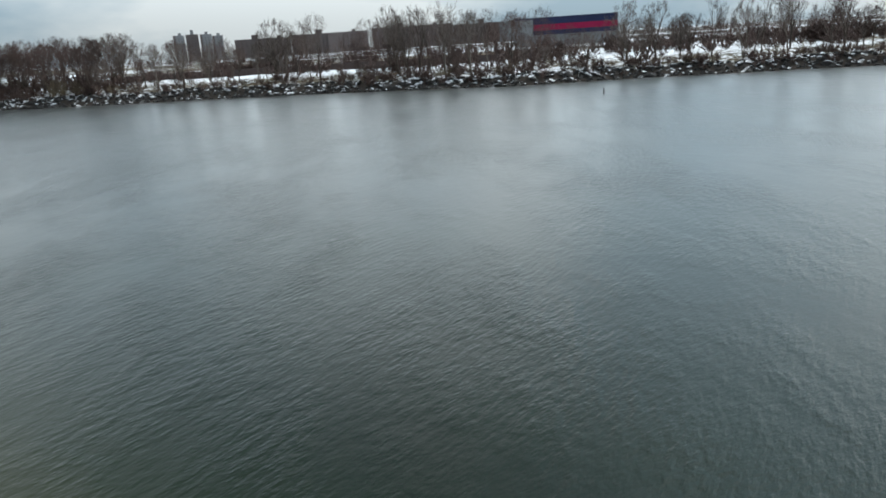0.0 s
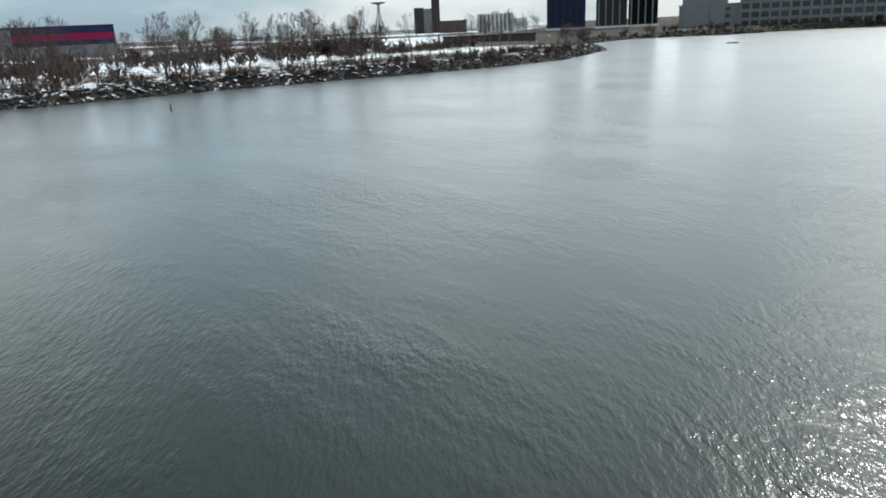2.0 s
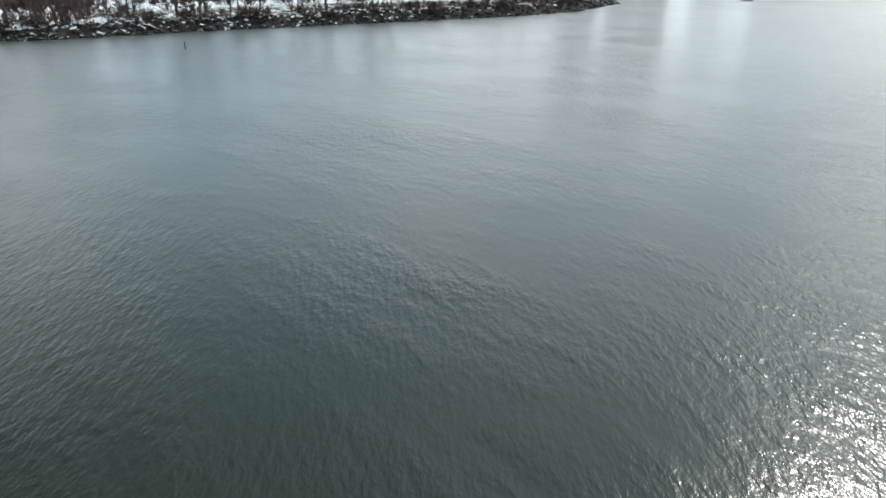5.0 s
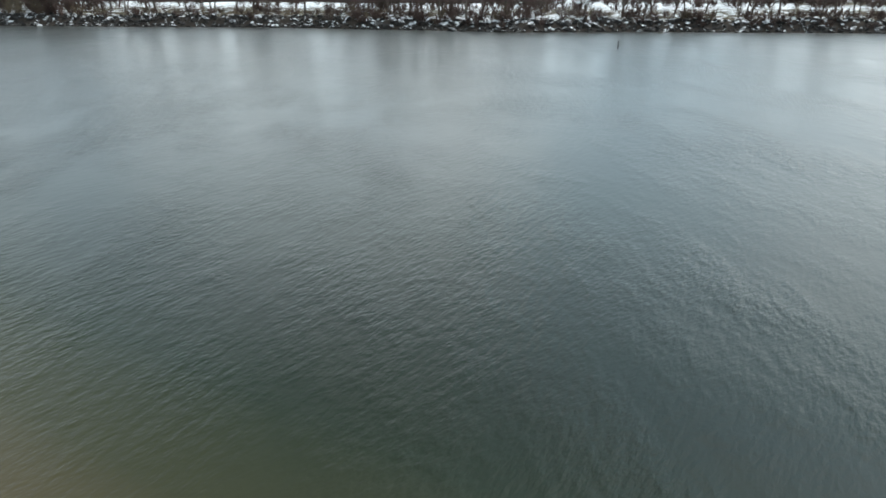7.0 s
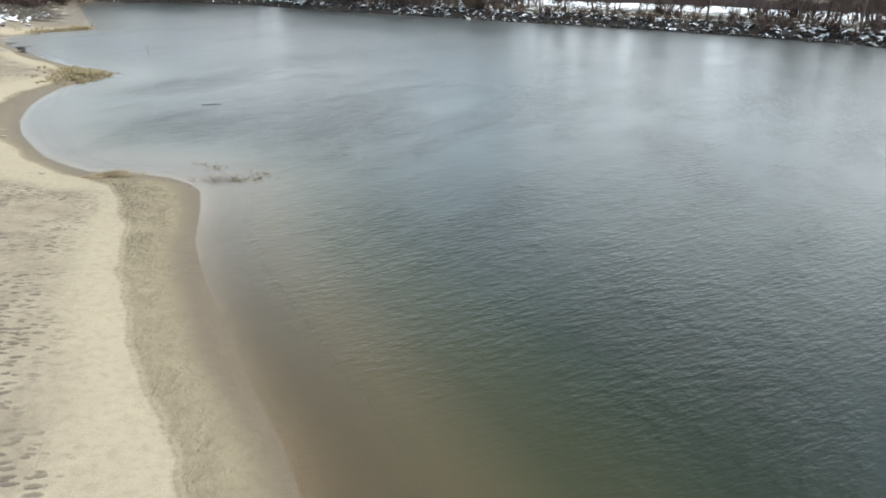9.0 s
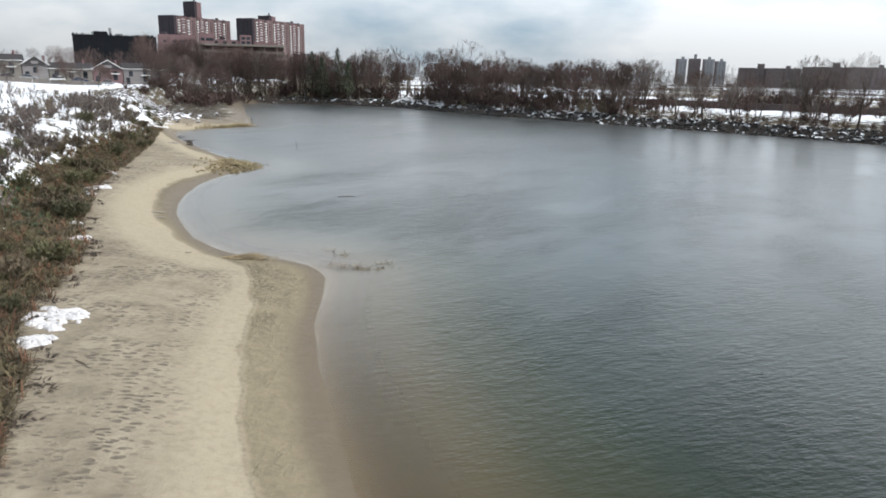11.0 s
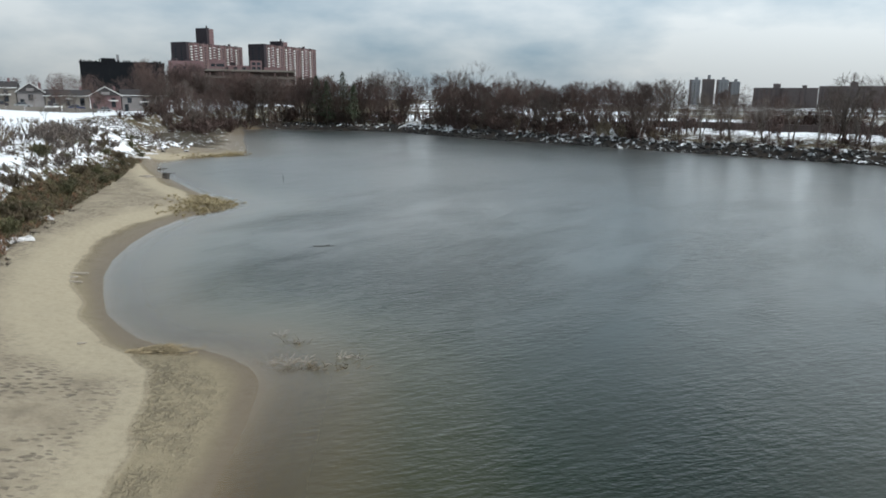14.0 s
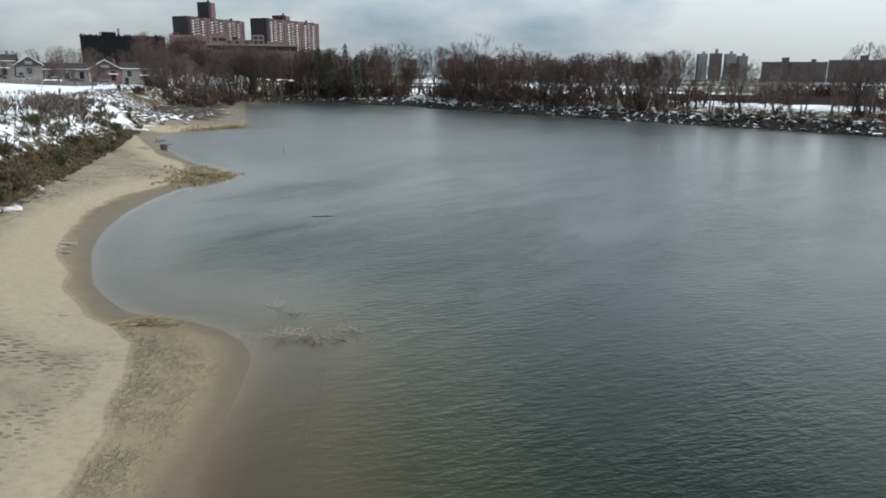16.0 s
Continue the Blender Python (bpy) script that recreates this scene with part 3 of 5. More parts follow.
# ---- trees ----
def bare_tree(seed, H, spread, stems=1, fork=0.3, lean=0.12, counts=(6, 5, 5, 4), rise=0.25, wide=0.33):
    """Trunk and crown of a leafless tree: tapered stems, ascending limbs, branches and twigs that fill a rounded crown."""
    r = random.Random(seed)
    TV, TF, CV, CF = [], [], [], []
    mid, low, up, half = 0.56 * H, 0.5 * H, 0.44 * H, wide * H
    dents = [(r.uniform(0, 6.28), r.uniform(0.06, 0.16)) for i in range(3)]

    def reach(p, d):
        """How far it is from p along d to the rim of the crown."""
        a = math.atan2(p.y, p.x)
        k = half * (1 + sum(g * math.sin((i + 2) * a + f) for i, (f, g) in enumerate(dents)))
        v = up if p.z + d.z > mid else low
        q, e = Vector((p.x / k, p.y / k, (p.z - mid) / v)), Vector((d.x / k, d.y / k, d.z / v))
        A, B, C = e.dot(e), q.dot(e), q.dot(q) - 1
        return max(0.04 * H, (-B + math.sqrt(B * B - A * C)) / A) if B * B > A * C else 0.04 * H

    def away(d, angle):
        a = d.cross(Vector((r.uniform(-1, 1), r.uniform(-1, 1), r.uniform(-1, 1)))).normalized()
        return (d * math.cos(angle) + a * math.sin(angle)).normalized()

    def twig(p, d, length):
        w = d.cross(Vector((r.uniform(-1, 1), r.uniform(-1, 1), r.uniform(-1, 1)))).normalized() * 0.012
        b = len(CV)
        CV.extend((p - w, p + w, p + d * length))
        CF.append((b, b + 1, b + 2))

    def grow(p, d, length, rad, level):
        if level == 4:
            d = (d + Vector((0, 0, 0.35))).normalized()
            return twig(p, d, min(length, 0.075 * H) * r.uniform(0.7, 1.2))
        n = 3 if level < 2 else 2 if level == 2 else 1
        if level:
            length = min(length, reach(p, d) * r.uniform(0.8, 1.03))
        pts, rr = [p.copy()], [rad]
        q = p.copy()
        for i in range(n):
            d = (d + Vector((r.uniform(-1, 1), r.uniform(-1, 1), r.uniform(-0.6, 0.9) + rise)) * 0.15).normalized()
            q = q + d * (length / n)
            pts.append(q.copy())
            rr.append(max(0.008, rad * (1 - 0.75 * (i + 1) / n)))
        V, F = (TV, TF) if level < 2 else (CV, CF)
        tube(V, F, pts, rr, 5 if level == 0 else 4 if level == 1 else 3, level < 2)
        for k in range(counts[level]):
            f = r.uniform(fork if level == 0 else 0.25, 1.0)
            j = min(int(f * n), n - 1)
            at = pts[j].lerp(pts[j + 1], f * n - j)
            rc = (rr[j] + (rr[j + 1] - rr[j]) * (f * n - j)) * r.uniform(0.45, 0.7)
            e = away(d, r.uniform(0.3, 0.8) * spread)
            e = (e + Vector((0, 0, 0.22))).normalized()
            far = H * 0.6 if level == 0 else length * r.uniform(0.4, 0.7)
            grow(at, e, far, max(rc, 0.011), level + 1)

    for k in range(stems):
        d = Vector((r.uniform(-1, 1) * lean * (1 + stems * 0.4), r.uniform(-1, 1) * lean * (1 + stems * 0.4), 1)).normalized()
        h = H * r.uniform(0.56, 0.74)
        grow(Vector((r.uniform(-0.3, 0.3) * (stems > 1), r.uniform(-0.3, 0.3) * (stems > 1), -0.3)), d, h, 0.019 * H * r.uniform(0.8, 1.15) / stems ** 0.5, 0)
    top = max(v.z for v in CV)
    k = H / top
    return [v * k for v in TV], TF, [v * k for v in CV], CF


KINDS = {}


def tree_kind(name, bark, twig, label, **kw):
    tv, tf, cv, cf = bare_tree(**kw)
    root = new("bare_tree")
    tagged(root, label, "tree", "trees along the bank")
    part("trunk", mesh_of("trunk", tv, tf, bark, True), root)
    part("crown", mesh_of("crown", cv, cf, twig), root, "haze of fine leafless twigs")
    KINDS.setdefault(name, []).append((root, kw["H"], [False]))


for i in range(4):
    tree_kind("tall", M_BARK if i % 2 else M_BARK_PALE, M_TWIG_GREY, "tall leafless tree with grey bark and open crown", seed=20 + i, H=18 + i, spread=1.0, fork=0.38, counts=(9, 6, 5, 8), wide=0.27)
for i in range(5):
    tree_kind("mid", M_BARK, M_TWIG if i % 2 else M_TWIG_GREY, "leafless tree with a spreading brown crown in winter", seed=40 + i, H=11 + i * 0.6, spread=1.2, fork=0.24, counts=(10, 6, 6, 9), wide=0.40)
for i in range(5):
    tree_kind("bushy", M_BARK, M_TWIG, "many-stemmed leafless tree with dense brown twigs", seed=60 + i, H=9 + i * 0.5, spread=1.05, stems=4, fork=0.15, lean=0.2, counts=(6, 5, 5, 8), wide=0.40)
for i in range(4):
    tree_kind("thin", M_BARK_PALE if i == 1 else M_BARK, M_TWIG_GREY, "slender leafless tree with few branches", seed=80 + i, H=9 + i, spread=0.95, stems=1 + i % 2, fork=0.3, counts=(7, 5, 4, 8), wide=0.25)


def plant(kind, x, y, h, rnd):
    root, H, used = rnd.choice(KINDS[kind])
    s = h / H
    m = Matrix.Translation((x, y, height_at(x, y) - 0.05)) @ Matrix.Rotation(rnd.uniform(0, 6.28), 4, "Z")
    if not used[0]:
        used[0] = True
        root.matrix_basis = m @ Matrix.Diagonal((s, s, s, 1))
        return root
    ob = copy_thing(root, m)
    ob.scale = (s, s, s)
    return ob


def along(line, u, off):
    """A point at length u along the line, off metres to its left."""
    for a, b in zip(line[:-1], line[1:]):
        a, b = Vector(a), Vector(b)
        L = (b - a).length
        if u <= L:
            d = (b - a) / L
            return (a + d * u + Vector((-d.y, d.x)) * off)
        u -= L
    return b


rt = random.Random(5)
WOODS = []  # trees too far back to tell apart: x, y, height
# stretches of the far bank: from, to (metres along it), trees, kinds, heights, setback
STRETCH = [(-10, 30, 30, ("bushy", "mid", "bushy"), (11, 15), (4, 26)), (20, 64, 16, ("tall", "mid", "tall"), (13, 17.5), (5, 30)), (20, 75, 28, ("bushy",), (8, 12), (4, 18)),
           (55, 100, 44, ("mid", "bushy", "bushy"), (9.5, 12.8), (4, 30)), (95, 119, 26, ("mid", "bushy", "bushy"), (9.5, 12.5), (4, 28)), (119, 150, 22, ("thin", "mid", "tall"), (6.5, 10), (6, 26)),
           (148, 190, 26, ("thin", "tall", "thin", "mid"), (9, 13.5), (7, 30)), (150, 192, 12, ("thin", "bushy"), (5, 8), (5, 18)), (184, 202, 13, ("thin", "tall", "mid"), (9, 12.5), (6, 28)), (200, 226, 9, ("thin", "thin", "mid"), (4, 6.5), (6, 26)),
           (222, 262, 14, ("tall", "thin", "thin", "mid"), (8, 11.5), (6, 22)), (262, 320, 9, ("thin", "tall"), (6.5, 9.5), (6, 24)), (320, 338, 3, ("thin", "bushy"), (4, 7), (4, 7))]
for a, b, count, kinds, hs, back in STRETCH:
    for i in range(count):
        u = a + (b - a) * (i + rt.uniform(0.1, 0.9)) / count
        off = rt.uniform(*back)
        p = along(FAR, max(u, 0), off) if u >= 0 else Vector((-51 + u, 213 + rt.uniform(0, 20)))
        h = rt.uniform(*hs)
        if off > 17 and 30 < u < 225:
            WOODS.append((p.x, p.y, h))
        else:
            plant(rt.choice(kinds), p.x, p.y, h, rt)
# behind the cove at the head of the beach
for i in range(46):
    x, y = rt.uniform(-96, -44), rt.uniform(212, 262)
    if y < 236:
        plant(rt.choice(("bushy", "mid")), x, y, rt.uniform(12, 16.5), rt)
    else:
        WOODS.append((x, y, rt.uniform(13, 17)))
for i in range(18):
    plant(rt.choice(("bushy", "mid", "bushy")), rt.uniform(-76, -58), rt.uniform(172, 216), rt.uniform(8, 12), rt)
for i in range(16):
    plant(rt.choice(("thin", "bushy", "mid")), rt.uniform(-122, -78), rt.uniform(177, 189), rt.uniform(4, 7), rt)
# tree belts on the flat land
for i in range(120):
    a = radians(rt.uniform(-14, 68))
    D = rt.choice((rt.uniform(215, 250), rt.uniform(290, 330), rt.uniform(380, 430)))
    WOODS.append((D * math.sin(a), D * math.cos(a), rt.uniform(5, 10)))


for i in range(70):
    WOODS.append((rt.uniform(-190, -100), rt.uniform(222, 280), rt.uniform(6, 11)))

for a, b, lo, hi, count in ((118, 335, 72, 130, 70), (80, 200, 56, 120, 46)):
    for i in range(count):
        p = along(FAR, rt.uniform(a, b), rt.uniform(lo, hi))
        WOODS.append((p.x, p.y, rt.uniform(4, 7.5)))


for i in range(150):
    a = radians(rt.uniform(44, 84))
    D = rt.choice((rt.uniform(275, 300), rt.uniform(330, 400), rt.uniform(430, 520)))
    if not 70 < math.degrees(a) or D > 420:
        WOODS.append((D * math.sin(a), D * math.cos(a), rt.uniform(5, 10)))


for i in range(70):
    a, D = radians(rt.uniform(20, 46)), rt.uniform(560, 700)
    WOODS.append((D * math.sin(a), D * math.cos(a), rt.uniform(11, 19)))


def far_woods():
    light = [bare_tree(seed=500 + i, H=10, spread=1.15, rise=0.15, wide=0.38, stems=1 + 2 * (i % 2), fork=0.2, lean=0.16, counts=(6, 4, 4, 5) if i % 2 == 0 else (4, 4, 3, 5)) for i in range(6)]
    V, F = [], []
    for (x, y, h), z in zip(WOODS, heights([w[:2] for w in WOODS])):
        tv, tf, cv, cf = rt.choice(light)
        m = Matrix.LocRotScale((x, y, z - 0.1), Euler((0, 0, rt.uniform(0, 6.28))), (h / 10, h / 10, h / 10))
        for vs, fs in ((tv, tf), (cv, cf)):
            b = len(V)
            V += [m @ v for v in vs]
            F += [tuple(b + i for i in f) for f in fs]
    thing("far_woods", mesh_of("far_woods", V, F, M_TWIG), "leafless brown woods far back on the flat land", "woods", kind="stuff")


far_woods()


def evergreen(x, y, h, seed):
    r = random.Random(seed)
    root = thing("evergreen_tree", None, "dark green evergreen tree among leafless trees", "tree", "evergreens on the far bank", m=Matrix.Translation((x, y, height_at(x, y) - 0.1)))
    V, F = [], []
    tube(V, F, [Vector((0, 0, -0.3)), Vector((0.1, 0, h * 0.5)), Vector((0, 0.1, h * 0.97))], (0.24, 0.15, 0.03), 6)
    part("trunk", mesh_of("trunk", V, F, M_BARK, True), root)
    V, F = [], []
    for i in range(420):
        f = r.random() ** 0.8
        z = h * (0.16 + 0.84 * f)
        reach = (1 - f) ** 0.8 * h * 0.24 * r.uniform(0.5, 1.15) + 0.25
        a = r.uniform(0, 6.28)
        d = Vector((math.cos(a), math.sin(a), r.uniform(-0.35, 0.15)))
        for k in range(4):
            p = Vector((0, 0, z)) + d * reach * (0.3 + 0.23 * k)
            e = (d + Vector((r.uniform(-1, 1), r.uniform(-1, 1), r.uniform(-0.8, 0.5))) * 0.8).normalized()
            w = e.cross(Vector((0, 0, 1))).normalized() * 0.13
            b = len(V)
            V += [p - w, p + w, p + e * r.uniform(0.35, 0.75)]
            F.append((b, b + 1, b + 2))
    part("crown", mesh_of("crown", V, F, M_NEEDLE), root, "dense dark green needles")


for i, (x, y, h) in enumerate(((-33, 213, 13), (-28.5, 215, 15), (-25, 211, 12), (-36.5, 217, 14))):
    evergreen(x, y, h, 700 + i)


# ---- buildings ----
def facade_material(name, dark, light, scale=0.4):
    return surface(name, dark, light, scale, 0.9, 0.1, 6.0, 0.3, gloss=0.15)


M_BRICK = facade_material("red_brick_wall", (0.12, 0.076, 0.078), (0.19, 0.124, 0.126))
M_BRICK_PALE = facade_material("pale_brick_wall", (0.15, 0.105, 0.102), (0.23, 0.168, 0.162))
# for dark parts, and as painted shade on the twin towers' left sides
M_DARK_AND_SHADE = facade_material("dark_and_shaded_wall", (0.026, 0.022, 0.026), (0.05, 0.042, 0.047))
M_HOUSE = facade_material("pale_grey_siding", (0.13, 0.12, 0.118), (0.23, 0.215, 0.21))
M_TAN = facade_material("tan_stucco_wall", (0.12, 0.108, 0.096), (0.19, 0.172, 0.152))
M_GREY = facade_material("grey_concrete_wall", (0.16, 0.165, 0.17), (0.25, 0.255, 0.26))
M_WHITE = facade_material("white_painted_wall", (0.62, 0.62, 0.60), (0.76, 0.76, 0.74))
M_BLACK = facade_material("black_cladding", (0.003, 0.004, 0.005), (0.009, 0.010, 0.012))
M_NAVY = facade_material("dark_blue_cladding", (0.018, 0.021, 0.055), (0.034, 0.042, 0.095))
M_RED = facade_material("crimson_cladding", (0.21, 0.012, 0.05), (0.29, 0.018, 0.065))
# slab cluster walls, paled in colour for distance haze
M_SLATE_HAZED = facade_material("hazed_grey_wall", (0.17, 0.172, 0.18), (0.26, 0.262, 0.27))
M_ROOF = facade_material("dark_roofing", (0.028, 0.026, 0.027), (0.065, 0.06, 0.06))
M_GLASS = surface("window_glass", (0.012, 0.014, 0.018), (0.035, 0.04, 0.048), 0.5, 0.15, 0.0, 3.0, vary=0.3)
# far glass and brick, distance haze mixed into their colours
M_GLASS_HAZED = surface("hazed_window_glass", (0.028, 0.025, 0.027), (0.055, 0.05, 0.052), 0.5, 0.3, 0.0, 3.0, vary=0.3)
M_BRICK_HAZED = facade_material("hazed_brown_brick", (0.10, 0.082, 0.08), (0.16, 0.135, 0.13))
M_WOODWALL = facade_material("brown_wall", (0.05, 0.038, 0.036), (0.10, 0.077, 0.071))


def footprint(a, b, depth):
    """The frame of a building: origin at a, x along the front to b, y to the back. Returns the pose and the length."""
    a, b = Vector((*a, 0)), Vector((*b, 0))
    d = (b - a).normalized()
    return Matrix.Translation(a) @ Matrix.Rotation(math.atan2(d.y, d.x), 4, "Z"), (b - a).length


def block(name, boxes, material, parent=None, label=""):
    V, F = [], []
    for lo, hi in boxes:
        box(V, F, lo, hi)
    me = mesh_of(name, V, F, material)
    return part(name, me, parent, label) if parent else new(name, me)


def grid_parts(name, parent, me, xs, zs, y, turn=0.0):
    for z in zs:
        for x in xs:
            part(name, me, parent, m=Matrix.Translation((x, y, z)) @ Matrix.Rotation(turn, 4, "Z"))


def pane_mesh(name, w, h, material, thick=0.12):
    V, F = [], []
    box(V, F, (-w / 2, -thick, -h / 2), (w / 2, 0.02, h / 2))
    return mesh_of(name, V, F, material)


def side_parts(name, parent, me, ys, zs, x):
    for z in zs:
        for y in ys:
            part(name, me, parent, m=Matrix.Translation((x, y, z)) @ Matrix.Rotation(-math.pi / 2, 4, "Z"))


BALCONY = pane_mesh("balcony", 2.7, 1.1, M_WHITE, 1.1)
GLASS_A = pane_mesh("window", 2.2, 1.5, M_GLASS)
GLASS_B = pane_mesh("window", 3.0, 2.2, M_GLASS)
GLASS_C = pane_mesh("window", 1.5, 1.5, M_GLASS_HAZED)
GLASS_D = pane_mesh("window", 2.0, 1.5, M_GLASS_HAZED)
GLASS_S = pane_mesh("window", 1.1, 1.5, M_GLASS)


def tower_block(a, b, depth, top, label, penthouse, tall, wide):
    """A long residential slab: end bay in painted shade, brick bays and balcony bays in turn, a lift house and vents on
    the roof.
    """
    m, L = footprint(a, b, depth)
    root = thing("apartment_tower", None, label, "building", "twin towers behind the trees", m=m)
    dark = L * 0.045
    block("wall", [((dark, 0, 0), (L, depth, top))], M_BRICK, root, "pinkish brick wall")
    # end facing away from the sun, its shade put into the colour
    block("shaded_end_wall", [((0, -0.6, 0), (dark - 0.02, depth, top + 0.6))], M_DARK_AND_SHADE, root, "brick end bay coloured dark as shaded")
    bays = 6
    w = (L - dark) / bays
    floors = [3.0 + 2.9 * k for k in range(int(top / 2.9) - 1)][8:]
    for i in range(bays):
        x = dark + w * i
        # dark strip proud of the wall paints the shade of a set-back balcony
        block("recess_shade", [((x + w * 0.12, -0.25, 20), (x + w * 0.34, 0.01, top - 0.3))], M_WOODWALL, root, "dark strip painted as balcony shade")
        block("pier", [((x + w * 0.46, -0.9, 0), (x + w * 0.56, 0.01, top + 0.4)), ((x + w * 0.92, -0.9, 0), (x + w, 0.01, top + 0.4))], M_BRICK_PALE if i % 2 else M_BRICK, root, "brick pier")
        grid_parts("balcony", root, BALCONY, [x + w * 0.23], floors, -0.2)
        grid_parts("window", root, GLASS_A, [x + w * 0.74], floors, 0.0)
        block("spandrel", [((x + w * 0.58, -0.35, z + 0.95), (x + w * 0.90, 0.01, z + 1.5)) for z in floors], M_WHITE if i % 2 == 0 else M_BRICK_PALE, root, "pale spandrel bands")
    side_parts("window", root, GLASS_A, [depth * 0.3, depth * 0.7], floors, 0.0)
    block("roof", [((dark, -0.4, top), (L + 0.4, depth + 0.4, top + 0.5))], M_DARK_AND_SHADE, root, "flat roof edge")
    block("lift_house", [((penthouse + wide * 0.35, 2, top + 0.5), (penthouse + wide, depth - 4, top + tall))], M_BRICK, root, "brick lift house on the roof")
    # left part of the lift house, shade put into the colour
    block("lift_house_shade", [((penthouse, 1.6, top + 0.5), (penthouse + wide * 0.35, depth - 4, top + tall + 0.6))], M_DARK_AND_SHADE, root, "lift house side coloured dark as shaded")
    block("vent", [((penthouse + 3, 4, top + tall), (penthouse + 4.2, 5.2, top + tall + 3.4))], M_DARK_AND_SHADE, root, "roof vent")
    block("roof_vent", [((L * f, 3, top + 0.5), (L * f + 2.2, 5.5, top + 1.4 + 1.6 * (k % 2))) for k, f in enumerate((0.2, 0.34, 0.72, 0.8, 0.93))], M_DARK_AND_SHADE, root, "low vents along the roof")
    return root


def ray(px, D):
    return (D * math.sin(radians(px)) + 0.1, D * math.cos(radians(px)) + 5.9)


tower_block(ray(-19.3, 865), ray(-15.3, 935), 22, 68, "tall pinkish brick apartment tower with white balconies", 36, 18, 12)
tower_block(ray(-13.7, 862), ray(-9.8, 945), 22, 68, "wide pinkish brick apartment tower with white balconies", 35, 5.5, 13)


def garage():
    m, L = footprint((-211, 567), (-118, 594), 30)
    root = thing("parking_garage", None, "tan concrete parking garage with open bands between the floors", "building", m=m)
    block("stair_block", [((0, 0, 0), (26, 30, 36)), ((30, 6, 30), (42, 24, 38))], M_BRICK, root, "tan stair block")
    grid_parts("window", root, GLASS_A, [5, 12, 19], [16, 21, 26, 31], 0.0)
    for k in range(5):
        z = 8 + 5.2 * k
        block("parapet", [((26, 0, z), (L, 0.5, z + 1.5)), ((26, 0.5, z), (L, 29.5, z + 0.35))], M_TAN if k in (3, 4) else M_BRICK_PALE, root, "pale concrete parapet")
    block("core", [((26, 12, 0), (L, 30, 29))], M_WOODWALL, root, "dark inner wall")
    for k in range(7):
        block("column", [((30 + k * 10, 0.6, 0), (30.8 + k * 10, 1.4, 28))], M_BRICK_PALE, root)
    block("upper_storey", [((38, 16, 29), (62, 30, 34)), ((62, 14, 29), (71, 30, 38)), ((73, 16, 29), (L - 6, 30, 33))], M_BRICK, root, "stepped brick upper storey")
    block("roof_structure", [((2, 4, 36), (6, 20, 38.2)), ((12, 4, 36), (17, 20, 37.4)), ((46, 15.8, 34), (50, 20, 36.2))], M_DARK_AND_SHADE, root, "dark stair heads on the roof")
    grid_parts("window", root, GLASS_B, [33, 37, 40], [33.5], 6.0)
    grid_parts("window", root, GLASS_B, [43, 50, 57], [31.6], 16.0)
    grid_parts("window", root, GLASS_B, [64.5, 68.5], [32, 35.5], 14.0)


garage()


def black_building():
    m, L = footprint((-187.5, 382), (-150, 398.5), 24)
    root = thing("office_block", None, "wide black-clad block with a flat roof", "building", m=m)
    block("wall", [((0, 0, 4), (L, 24, 26))], M_BLACK, root)
    block("parapet", [((-0.3, -0.3, 26), (L + 0.3, 24.3, 26.5))], M_BLACK, root)
    rnd = random.Random(17)
    x = 0.2
    while x < L - 1:
        w = rnd.uniform(0.5, 1.3)
        block("roof_frame", [((x, 0.2, 26.5), (x + w, 1.6, 26.5 + rnd.uniform(0.15, 1.0) + (0.7 if abs(x - 13) < 4 else 0)))], M_BLACK, root)
        x += w + rnd.uniform(0.15, 0.8)
    for k in range(13):
        block("rib", [((1.0 + 3.05 * k, -0.5, 4), (1.5 + 3.05 * k, 0.01, 26))], M_BLACK, root)
    block("plant_room", [((10, 5, 26.8), (17, 12, 28.6))], M_BLACK, root, "low black plant room")
    block("chimney", [((17.6, 6, 26.8), (19, 7.4, 30.6))], M_GREY, root, "grey roof chimney")


black_building()


